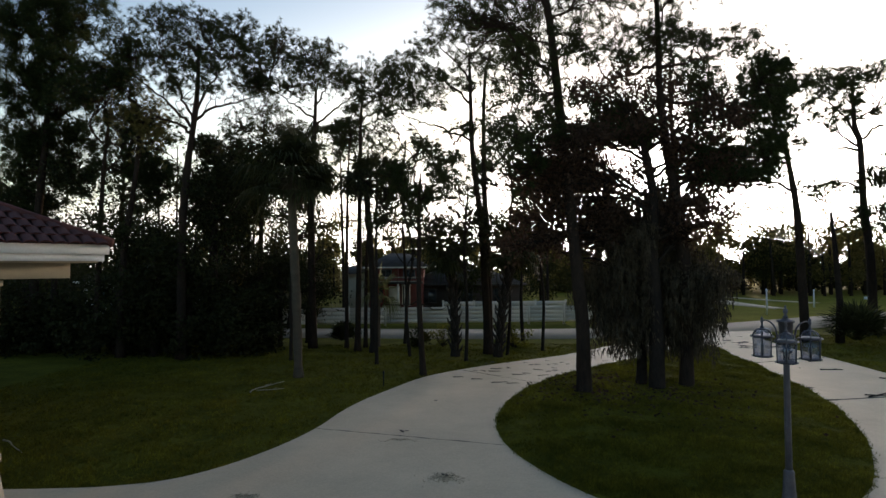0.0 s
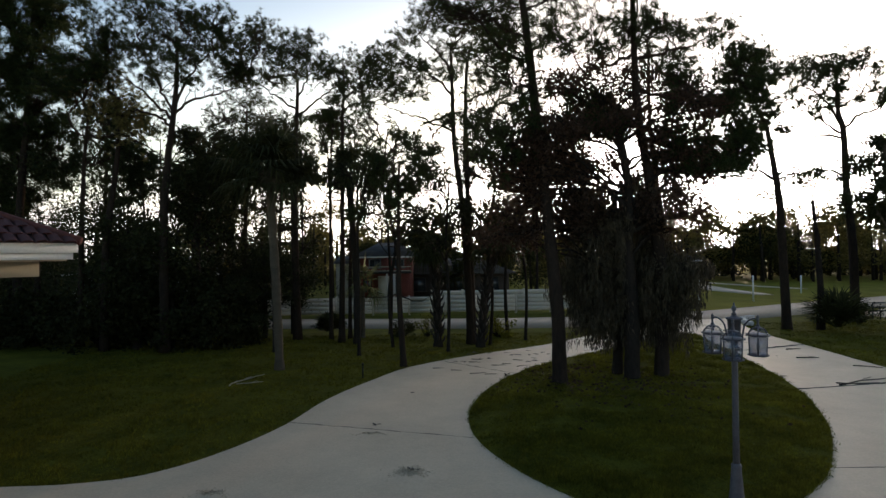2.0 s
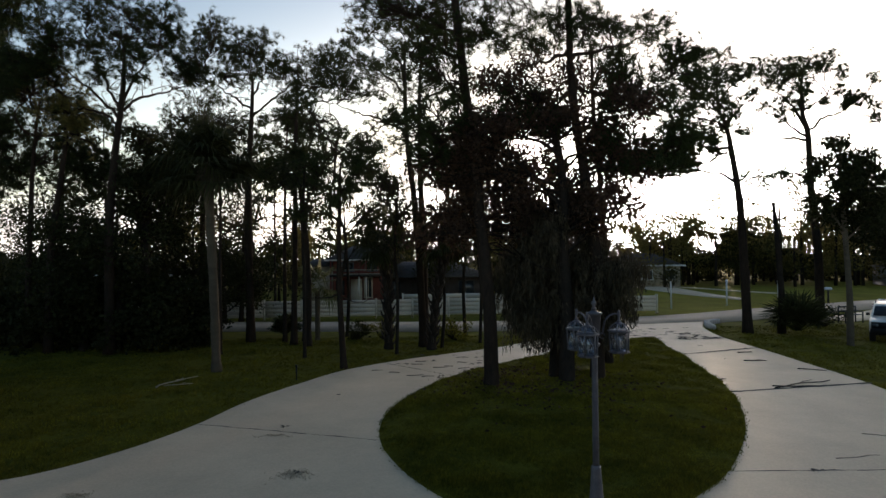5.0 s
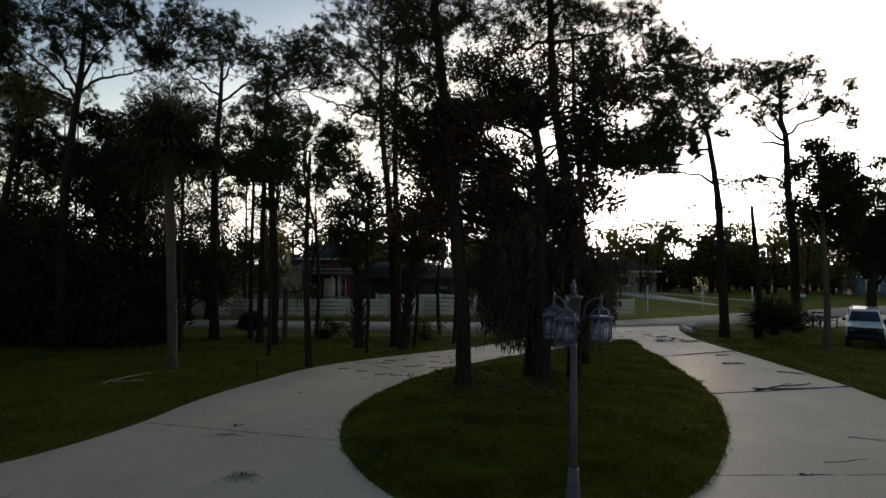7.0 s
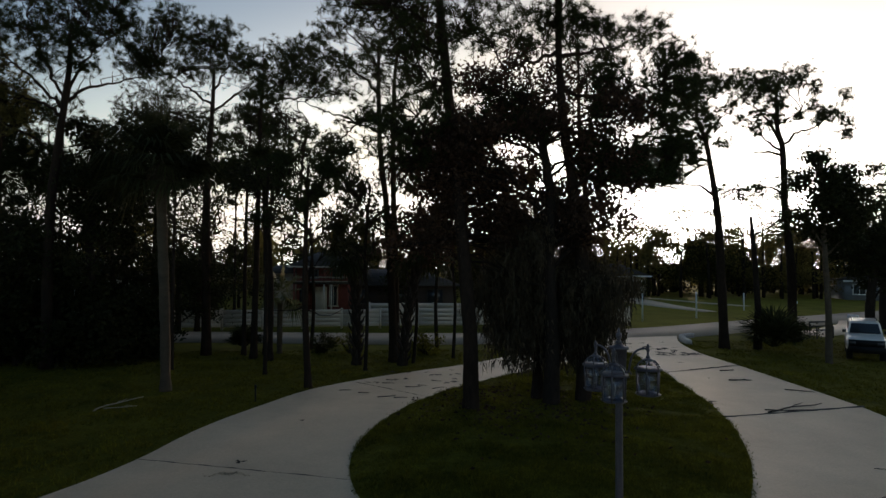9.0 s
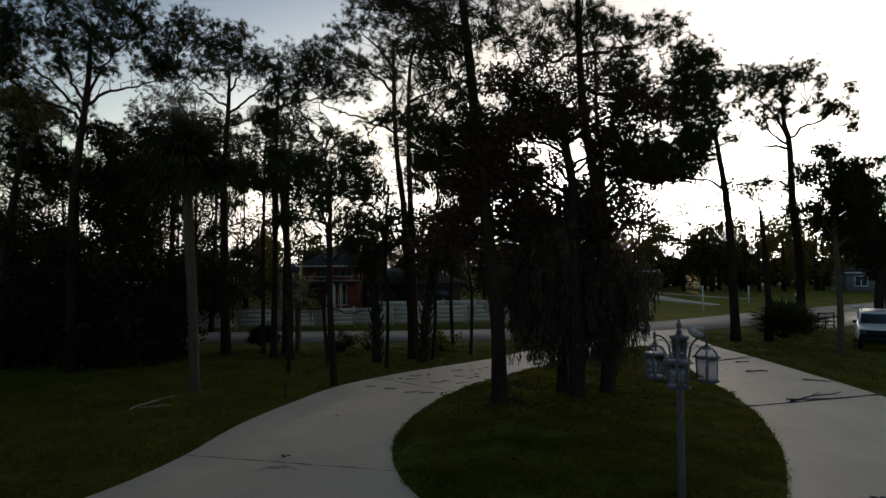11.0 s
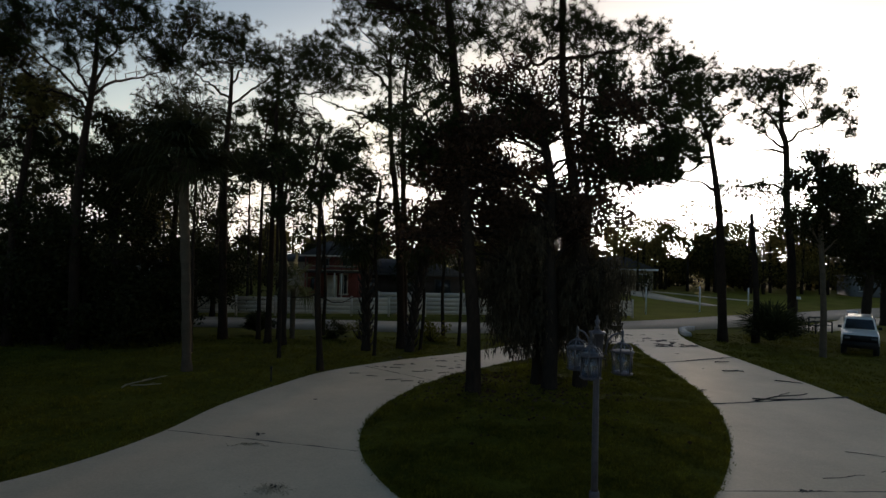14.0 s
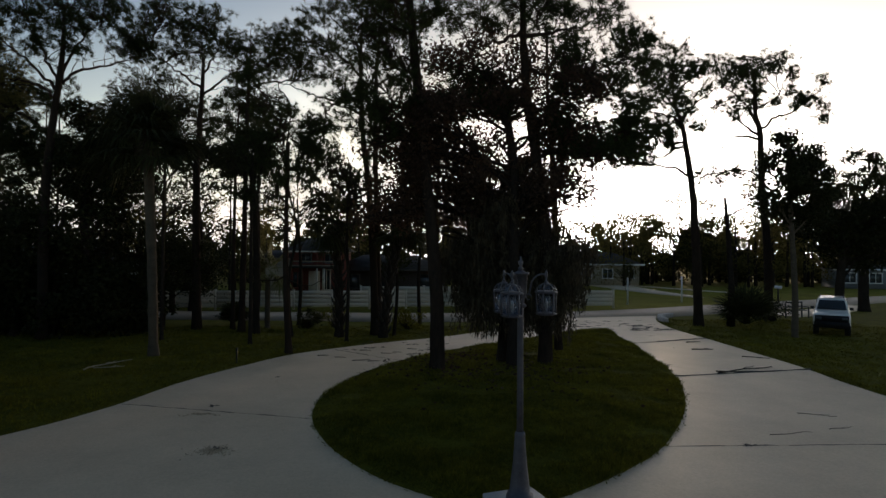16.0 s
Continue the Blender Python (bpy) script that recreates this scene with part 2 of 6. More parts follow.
        self.f.extend([[base + q for q in (s[::-1] if area > 0 else s)] for s in side])


def part(name, buf, mat, parent=None, label="", smooth=False):
    """One mesh object out of a Buf or a bmesh, under a thing or a part, or at top level."""
    me = bpy.data.meshes.new(name)
    if isinstance(buf, Buf):
        verts = np.concatenate(buf.v)
        counts, loops = [], []
        for f in buf.f:
            if isinstance(f, np.ndarray):
                counts.append(np.full(len(f), f.shape[1]))
                loops.append(f.ravel())
            else:
                counts.append([len(f)])
                loops.append(f)
        counts, loops = np.concatenate(counts).astype(np.int32), np.concatenate(loops).astype(np.int32)
        me.vertices.add(len(verts))
        me.vertices.foreach_set("co", verts.astype(np.float32).ravel())
        me.loops.add(len(loops))
        me.loops.foreach_set("vertex_index", loops)
        me.polygons.add(len(counts))
        me.polygons.foreach_set("loop_start", np.concatenate(([0], np.cumsum(counts)[:-1])).astype(np.int32))
        me.update(calc_edges=True)
    else:
        buf.to_mesh(me)
        buf.free()
    me.materials.append(mat)
    if smooth:
        me.shade_smooth()
    ob = new(name, me)
    if parent is not None:
        ob.parent = parent
    if label:
        ob["label"] = label
    return ob


def thing(name, label, category, x=0.0, y=0.0, z=0.0, group="", kind=""):
    ob = new(name)
    ob.location = (x, y, z)
    ob.empty_display_size = 0.2
    return tagged(ob, label, category, group, kind)


def spline(ctrl, steps=8, closed=False):
    """A smooth curve through control points."""
    c = [np.array(p, float) for p in ctrl]
    n, out = len(c), []
    for i in range(n if closed else n - 1):
        if closed:
            p0, p1, p2, p3 = c[i - 1], c[i], c[(i + 1) % n], c[(i + 2) % n]
        else:
            p0, p1, p2, p3 = c[max(i - 1, 0)], c[i], c[i + 1], c[min(i + 2, n - 1)]
        for s in range(steps):
            t = s / steps
            out.append(0.5 * (2 * p1 + (p2 - p0) * t + (2 * p0 - 5 * p1 + 4 * p2 - p3) * t * t + (3 * p1 - p0 - 3 * p2 + p3) * t ** 3))
    if not closed:
        out.append(c[-1])
    return out


def inside(x, y, poly):
    hit = False
    for i in range(len(poly)):
        x0, y0, x1, y1 = *poly[i - 1][:2], *poly[i][:2]
        if (y0 > y) != (y1 > y) and x < (x1 - x0) * (y - y0) / (y1 - y0) + x0:
            hit = not hit
    return hit


# ---- ground, driveway, road ----
b = Buf()
gx = np.concatenate((np.linspace(-400, -60, 10), np.linspace(-50, 70, 61), np.linspace(80, 400, 10)))
gy = np.concatenate((np.linspace(-300, -30, 8), np.linspace(-20, 90, 56), np.linspace(100, 600, 12)))
G = np.array([(x, y, 0.025 * noise.noise((x * 0.21, y * 0.21, 0.0)) - 0.03) for y in gy for x in gx])
W = len(gx)
b.add(G, [(j * W + i, j * W + i + 1, (j + 1) * W + i + 1, (j + 1) * W + i) for j in range(len(gy) - 1) for i in range(W - 1)])
# lawn grass again, brighter and yellower: low sunlight put into its colour
SUNLIT_TURF = material("sunlit_toned_turf", (0.26, 0.215, 0.03), 0.95, (0.11, 0.095, 0.015), 0.3, 6.0, 0.5, amount=0.7, spec=0.03)
ground = tagged(part("ground", b, GRASS, smooth=True), "dim evening lawn of short green grass", "ground", kind="structure")

ground.data.materials.append(SUNLIT_TURF)
# the copy with painted sunlight covers the ground across the road
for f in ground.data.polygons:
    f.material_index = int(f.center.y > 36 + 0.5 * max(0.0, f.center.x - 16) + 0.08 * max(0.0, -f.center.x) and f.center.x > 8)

# the driveway: a paved court that narrows into two arms round a grass island and meets the road
left_edge = spline([(-14, 9.7), (-7.3, 9.9), (-5.6, 10.05), (-4.6, 10.5), (-3.7, 11.7), (-3.0, 13.4), (-2.5, 15.6), (-1.6, 17.8), (-0.4, 20.0), (2.0, 22.2), (5.0, 24.3), (8.0, 27.3), (11.0, 30.2), (12.2, 31.6)], 6)
right_edge = spline([(17.6, 32.9), (16.4, 30.2), (15.6, 26.8), (15.4, 23.0), (15.2, 20.0), (15.0, 17.2), (14.6, 14.8), (14.4, 12.0), (14.4, 6.0), (14.4, -8.0)], 6)
drive_outline = [tuple(p) for p in left_edge + right_edge] + [(-14, -8)]
island_outline = [tuple(p) for p in spline([(4.6, 7.95), (6.8, 9.45), (8.3, 11.3), (9.6, 13.6), (10.7, 16.6), (11.4, 20.0), (12.0, 24.0), (12.35, 26.7), (10.4, 25.6), (7.5, 23.1), (4.6, 20.5), (2.6, 17.9), (1.45, 15.0), (1.25, 12.6), (1.9, 10.4), (3.1, 8.65)], 8, True)]

driveway = thing("driveway", "pale worn concrete driveway with dark expansion joints", "driveway", kind="structure")
# slabs between the joints, cut by lines through the court and the two arms
JOINTS = [((-2.95, 13.5), (1.35, 12.15)), ((10.4, 15.95), (15.05, 16.85)), ((7.6, 10.2), (14.4, 10.1)), ((3.0, 18.6), (0.6, 21.0)), ((11.6, 22.0), (15.4, 23.4)), ((4.6, 7.9), (4.6, -8.0)), ((-14, 4.0), (14.4, 4.0))]


def slab_of(x, y):
    """Which slab a spot belongs to; none in a joint."""
    right = x > 4.6 + (y - 7.9) * 0.41
    mine = [JOINTS[0], JOINTS[3]] if not right else [JOINTS[2], JOINTS[1], JOINTS[4]]
    cell = 0
    if y > 27.5:
        return 9
    for (x0, y0), (x1, y1) in mine:
        nx, ny = y1 - y0, x0 - x1
        if ny < 0:
            nx, ny = -nx, -ny
        d = ((x - x0) * nx + (y - y0) * ny) / math.hypot(nx, ny)
        if abs(d) < 0.009:
            return None
        cell += d > 0
    if cell == 0:
        if y < 7.9 and abs(x - 4.6) < 0.009:
            return None
        return 1 if x > 4.6 else 0
    return cell + (4 if right else 1)


cut = bmesh.new()
cut.faces.new([cut.verts.new((x, y, 0.02)) for x, y in drive_outline])
bmesh.ops.triangulate(cut, faces=cut.faces[:])
for (x0, y0), (x1, y1) in JOINTS[:6] + [((-20, 27.5), (30, 27.5))]:
    nx, ny = (y1 - y0), (x0 - x1)
    ln = math.hypot(nx, ny)
    for s_ in (-0.009, 0.009):
        bmesh.ops.bisect_plane(cut, geom=cut.verts[:] + cut.edges[:] + cut.faces[:], plane_co=(x0 + nx / ln * s_, y0 + ny / ln * s_, 0), plane_no=(nx / ln, ny / ln, 0))
axis_n = Vector((1, -0.41, 0)).normalized()
bmesh.ops.bisect_plane(cut, geom=cut.verts[:] + cut.edges[:] + cut.faces[:], plane_co=(4.6, 7.9, 0), plane_no=axis_n)
slabs = {}
for f in cut.faces:
    m_ = f.calc_center_median()
    slabs.setdefault(slab_of(m_.x, m_.y), []).append([(v.co.x, v.co.y) for v in f.verts])
cut.free()
for key in sorted(k for k in slabs if k is not None):
    bm = bmesh.new()
    for poly in slabs[key]:
        f = bm.faces.new([bm.verts.new((x, y, 0.02)) for x, y in poly])
        f.normal_update()
        if f.normal.z < 0:
            f.normal_flip()
    bmesh.ops.remove_doubles(bm, verts=bm.verts[:], dist=0.0005)
    low = bmesh.ops.extrude_face_region(bm, geom=bm.faces[:])
    for v in low["geom"]:
        if isinstance(v, bmesh.types.BMVert):
            v.co.z = -0.1
    bmesh.ops.recalc_face_normals(bm, faces=bm.faces[:])
    part("slab", bm, CONCRETE, driveway)

JOINT_FILL = material("joint_filler", (0.075, 0.065, 0.055), 0.95, (0.035, 0.03, 0.026), 2.0, 25.0, 0.3)
jr = random.Random(4)
for (x0, y0), (x1, y1) in JOINTS[:5]:
    wide = 1.9 if x0 > 9 else 1.0
    b = Buf()
    steps = 24
    pts = []
    for i in range(steps + 1):
        t = i / steps
        pts.append((x0 + (x1 - x0) * t + jr.uniform(-.02, .02), y0 + (y1 - y0) * t + jr.uniform(-.02, .02), 0.006))
    b.tube(pts, [wide * (0.013 + 0.012 * jr.random()) for _ in pts], 6)
    part("joint", b, JOINT_FILL, driveway, "dark joint filled with dirt")

b = Buf()
b.prism([(-7.1, 9.45), (-9.4, 12.2), (-10.6, 11.4), (-8.3, 8.8)], -0.1, 0.026)
tagged(part("walkway", b, CONCRETE), "short pale concrete walkway to the porch", "path", kind="structure")

# the island: a slightly crowned bed of grass inside the loop
cx, cy = 6.0, 14.5
b = Buf()
rings = 10
n = len(island_outline)
verts = []
for r in range(rings + 1):
    s = 1 - r / rings
    for x, y in island_outline:
        verts.append((cx + (x - cx) * s, cy + (y - cy) * s, 0.03 + 0.13 * (1 - s ** 4)))
faces = [(r * n + i, r * n + (i + 1) % n, (r + 1) * n + (i + 1) % n, (r + 1) * n + i) for r in range(rings) for i in range(n)]
base_ring = [(x, y, -0.05) for x, y in island_outline]
b.add(verts, faces)
b.add(base_ring + [(x, y, 0.03) for x, y in island_outline], [(i, (i + 1) % n, n + (i + 1) % n, n + i) for i in range(n)])
island = tagged(part("grass_island", b, GRASS, smooth=True), "tear-shaped grass island inside the driveway loop", "lawn", kind="structure")

road_mid = spline([(-140, 44), (-60, 37.5), (-25, 34.6), (-9, 33.3), (4, 32.3), (12, 33.1), (18.5, 35.1), (26, 39.0), (34, 42.8), (50, 50.5), (75, 61), (140, 88)], 8)
b = Buf()
mid = np.array(road_mid)
tan = np.gradient(mid, axis=0)
tan /= np.linalg.norm(tan, axis=1)[:, None]
nor = np.stack((-tan[:, 1], tan[:, 0]), 1)
half_w = 2.2
vv = [(*(mid[i] + nor[i] * s), z) for i in range(len(mid)) for s, z in ((-half_w, -0.1), (-half_w, 0.005), (0.0, 0.04), (half_w, 0.005), (half_w, -0.1))]
b.add(vv, [(i * 5 + k, i * 5 + k + 1, (i + 1) * 5 + k + 1, (i + 1) * 5 + k) for i in range(len(mid) - 1) for k in range(4)])
tagged(part("road", b, ASPHALT, smooth=True), "worn grey asphalt residential road", "road", kind="structure")


# ---- trees ----
def arc(p, q, sag, rng, n=6, wob=0.06):
    """A bowed, slightly crooked line from p to q; sag lifts (or drops) its middle."""
    p, q = np.asarray(p, float), np.asarray(q, float)
    t = np.linspace(0, 1, n)[:, None]
    d = np.linalg.norm(q - p)
    c = p + (q - p) * t
    c[:, 2] += sag * d * 4 * t[:, 0] * (1 - t[:, 0])
    for turns in (1, 2, 3):
        c += np.sin(t * math.pi * turns) * rng.normal(size=3) * wob * d * 0.9 / turns
    return c


def burst(buf, centres, axes, length, count, width, rng, spread=1.0):
    """Tufts of narrow needles that fan out from each centre."""
    c = np.asarray(centres, float)
    k = len(c)
    if k == 0:
        return
    d = rng.normal(size=(k, count, 3))
    d /= np.linalg.norm(d, axis=2)[..., None]
    d = d * spread + np.asarray(axes, float)[:, None, :] * 0.7
    d /= np.linalg.norm(d, axis=2)[..., None]
    ln = length * (0.6 + 0.6 * rng.random((k, count, 1)))
    side = np.cross(d, rng.normal(size=(k, count, 3)))
    side /= np.linalg.norm(side, axis=2)[..., None] + 1e-9
    root = c[:, None, :] + d * 0.02
    tip = c[:, None, :] + d * ln
    v = np.stack((root - side * width * 0.5, root + side * width * 0.5, tip), 2).reshape(-1, 3)
    m = k * count
    buf.add(v, np.arange(m * 3).reshape(m, 3))


def leaves(buf, centres, size, rng, flat=0.0, aspect=0.55):
    """Small lens-shaped leaves, one at each centre, turned at random."""
    c = np.asarray(centres, float)
    k = len(c)
    if k == 0:
        return
    a = rng.normal(size=(k, 3))
    a[:, 2] *= 1 - flat
    a /= np.linalg.norm(a, axis=1)[:, None]
    s = np.cross(a, rng.normal(size=(k, 3)))
    s /= np.linalg.norm(s, axis=1)[:, None] + 1e-9
    ln = size * (0.6 + 0.8 * rng.random((k, 1)))
    v = np.stack((c - a * ln * 0.5, c + s * ln * aspect * 0.5, c + a * ln * 0.5, c - s * ln * aspect * 0.5), 1).reshape(-1, 3)
    buf.add(v, np.arange(k * 4).reshape(k, 4))


def in_ball(rng, n, hollow=0.0):
    p = rng.normal(size=(n, 3))
    p /= np.linalg.norm(p, axis=1)[:, None]
    return p * (hollow + (1 - hollow) * rng.random((n, 1)) ** (1 / 2.2))


def trunk_at(pts, z):
    for a, c in zip(pts[:-1], pts[1:]):
        if a[2] <= z <= c[2]:
            t = (z - a[2]) / (c[2] - a[2] + 1e-9)
            return a + (c - a) * t
    return pts[-1]


def pine(x, y, stem, radius, clumps, seed, label, density=1.0, mat=NEEDLE, bare=2, tuft=0.19, depth=1.0, twin=None, group="pines of the yard", limbs=(), needles=27):
    """A tall pine: stem and clumps are (x, height) and (x, height, half width, half height) in the plane through its foot."""
    rng = np.random.default_rng(seed)
    tree = thing("pine_tree", label, "pine tree", x, y, 0, group)
    wood, green = Buf(), Buf()
    pts = spline([np.array((0, 0, -0.15))] + [np.array((sx - x, 0.15 * (rng.random() - 0.5) * i, sz)) for i, (sx, sz) in enumerate(stem)], 6)
    top = len(pts) - 1
    rad = [radius * (1.0 - 0.72 * i / top) * (1.35 if i == 0 else 1.12 if i == 1 else 1) for i in range(len(pts))]
    wood.tube(pts, rad, 10, 0.12, rng)
    if twin:
        p2 = spline([np.array((0.12, 0.25, -0.15))] + [np.array((sx - x, 0.35, sz)) for sx, sz in twin], 6)
        wood.tube(p2, [radius * 0.8 * (1.05 - 0.75 * i / len(p2)) for i in range(len(p2))], 8, 0.12, rng)
    total = pts[-1][2]
    tufts, axes = [], []
    runs = []
    for run in limbs:
        lp = np.array(spline([np.array((lx - x, 0.14 * k * (rng.random() - 0.3), lz)) for k, (lx, lz) in enumerate(run)], 5))
        lp[1:] += rng.normal(size=(len(lp) - 1, 3)) * 0.035
        wood.tube(lp, np.linspace(radius * 0.34, 0.014, len(lp)), 7, 0.12, rng)
        runs.append(lp[len(lp) // 4:])
        for q in range(3, len(lp), 2):
            way = rng.normal(size=3) * (1, 0.6, 0.7) + (0, 0, 0.35)
            tip = lp[q] + way / np.linalg.norm(way) * (0.35 + 0.75 * rng.random())
            wood.tube(arc(lp[q], tip, 0.05, rng, 5, 0.12), np.linspace(0.02, 0.007, 5), 4)
            if rng.random() < 0.65:
                for _ in range(3):
                    tufts.append(tip + rng.normal(size=3) * 0.12)
                    axes.append(way * 0.4)
    near = np.concatenate(runs) if runs else None
    for cx_, cz, rx, rz in clumps:
        c = np.array((cx_ - x, (rng.random() - 0.5) * 2.4 * depth * rx, cz))
        reach = math.hypot(c[0] - trunk_at(pts, cz)[0], c[1])
        za = min(max(cz - 0.4 - (0.35 + 0.7 * rng.random()) * reach, total * 0.45), total - 0.1)
        a = trunk_at(pts, za)
        if twin and rng.random() < 0.5:
            a = trunk_at(p2, min(za, p2[-1][2]))
        if near is not None:
            gap = np.linalg.norm(near - c, axis=1) + 0.6 * np.maximum(0, near[:, 2] - cz)
            if gap.min() < np.linalg.norm(c - a):
                a = near[int(gap.argmin())]
            else:
                a = trunk_at(pts, min(max(cz - 0.2 - 0.35 * reach, total * 0.45), total - 0.1))
        limb = arc(a, c - (0, 0, rz * 0.4), 0.06 * (rng.random() - 0.2), rng, 10, 0.1)
        lr = max(0.018, min(radius * 0.36, 0.013 * (1 + np.linalg.norm(c - a))))
        wood.tube(limb, np.linspace(lr, lr * 0.4, 10), 6, 0.1, rng)
        k = int((13 if tuft < 0.2 else 8) + (32 if tuft < 0.2 else 15) * rx * rz * density + 8 * rx)
        ends = in_ball(rng, k, 0.3) * (rx * 1.4, rx * depth, rz * 1.85) + c
        for e in ends:
            s = limb[int(rng.integers(4, 10))]
            tw = arc(s, e, 0.05, rng, 4, 0.08)
            wood.tube(tw, np.linspace(lr * 0.38, 0.009, 4), 4)
            m = int(rng.integers(3, 6)) if tuft < 0.2 else int(rng.integers(5, 9))
            out = (e - s) / (np.linalg.norm(e - s) + 1e-6)
            for q in range(m):
                f = 1 - 0.4 * rng.random() ** 2.2
                tufts.append(s + (e - s) * f + rng.normal(size=3) * (0.13, 0.13, 0.1))
                axes.append(out * 0.6 + (0, 0, 0.5))
    for i in range(bare):
        z = total * (0.35 + 0.4 * rng.random())
        a = trunk_at(pts, z)
        ang = rng.random() * 6.28
        ln = 0.5 + 1.3 * rng.random()
        wood.tube(arc(a, a + np.array((math.cos(ang) * ln, math.sin(ang) * ln, 0.25 * (rng.random() - 0.4))), -0.05, rng, 5, 0.1), np.linspace(0.03, 0.008, 5), 5)
    burst(green, tufts, axes, tuft, needles, 0.017 if tuft < 0.2 else 0.026, rng, 1.9)
    part("trunk", wood, PINE_BARK, tree)
    part("crown", green, mat, tree)
    return tree


def fan(buf, foot, out, up, size, rng, blades=26, droop=0.4, width=0.085):
    """A palm fan: a stalk and its folded blades, drooping at the tips."""
    foot, out = np.asarray(foot, float), np.asarray(out, float)
    out = out / np.linalg.norm(out)
    side = np.cross(out, up)
    side /= np.linalg.norm(side) + 1e-9
    nrm = np.cross(side, out)
    hub = foot + out * size * 0.75
    hub[2] -= droop * 0.15 * size
    buf.tube([foot, (foot + hub) / 2 + nrm * 0.04 * size, hub], [0.022, 0.017, 0.012], 4)
    for i in range(blades):
        a = radians(-125 + 250 * i / (blades - 1)) + rng.normal() * 0.04
        d = out * math.cos(a) + side * math.sin(a)
        ln = size * (0.62 + 0.28 * math.cos(a * 0.7)) * (0.85 + 0.3 * rng.random())
        mid = hub + d * ln * 0.55 + nrm * 0.04 * ln
        tip = hub + d * ln
        tip[2] -= droop * ln * (0.5 + 0.6 * rng.random())
        t = np.cross(d, nrm)
        w = width * (0.7 + 0.5 * rng.random())
        buf.add([hub, mid - t * w * 0.5, tip, mid + t * w * 0.5], [(0, 1, 2, 3)])


def palm(x, y, stem, radius, crown_z, size, seed, label, fronds=50, dead=14, boots=False, group="cabbage palms of the yard", bark=None, tall=0.5, fall=0.9, reach=125, leafmat=None):
    rng = np.random.default_rng(seed)
    tree = thing("cabbage_palm", label, "palm tree", x, y, 0, group)
    wood = Buf()
    pts = spline([np.array((0, 0, -0.1))] + [np.array((sx - x, 0, sz)) for sx, sz in stem], 8)
    pts = [np.array(p) for p in pts]
    rad = [radius * (1.25 if i < 2 else 1.0 + 0.06 * math.sin(i * 1.7)) for i in range(len(pts))]
    wood.tube(pts, rad, 12, 0.1, rng)
    part("trunk", wood, bark or PALE_BARK, tree, smooth=True)
    top = np.array((pts[-1][0], pts[-1][1], crown_z))
    if boots:
        stub = None
        for i in range(64):
            z = 0.15 + (crown_z - 0.5) * i / 64
            p = trunk_at(pts, z)
            if stub is None:
                b = Buf()
                b.tube([(radius * 0.8, 0, 0), (radius + 0.09, 0, 0.14), (radius + 0.15, 0, 0.32)], [0.06, 0.045, 0.015], 5)
                stub = ob = part("frond_stub", b, DEAD_WOOD, tree)
            else:
                ob = new("frond_stub", stub.data)
                ob.parent = tree
            ob.location, ob.rotation_euler = p, (0, 0, i * 2.4)
    b = Buf()
    for i in range(fronds):
        f = i / fronds
        a, e = i * 2.399 + rng.normal() * 0.5, radians(84 - reach * f ** fall + rng.normal() * 12)
        d = np.array((math.cos(a) * math.cos(e), math.sin(a) * math.cos(e), math.sin(e)))
        fan(b, top + d * 0.1 - np.array((0, 0, tall * f * rng.random())), d, (rng.normal() * 0.4, rng.normal() * 0.4, 1) if abs(d[2]) < 0.9 else (1, 0, 0), size * (0.55 + 0.55 * rng.random()), rng, 24, 0.1 + 0.6 * rng.random() * (0.5 + f), 0.06)
    part("crown", b, leafmat or FROND, tree)
    if dead:
        b = Buf()
        for i in range(dead):
            a, e = i * 2.399 + 1, radians(-50 - 30 * rng.random())
            d = np.array((math.cos(a) * math.cos(e), math.sin(a) * math.cos(e), math.sin(e)))
            fan(b, top - (0, 0, 0.15), d, (0, 0, 1), size * (0.32 + 0.25 * rng.random()), rng, 18, 0.6)
        part("skirt", b, FROND_DEAD, tree, "dry hanging fronds")
    return tree


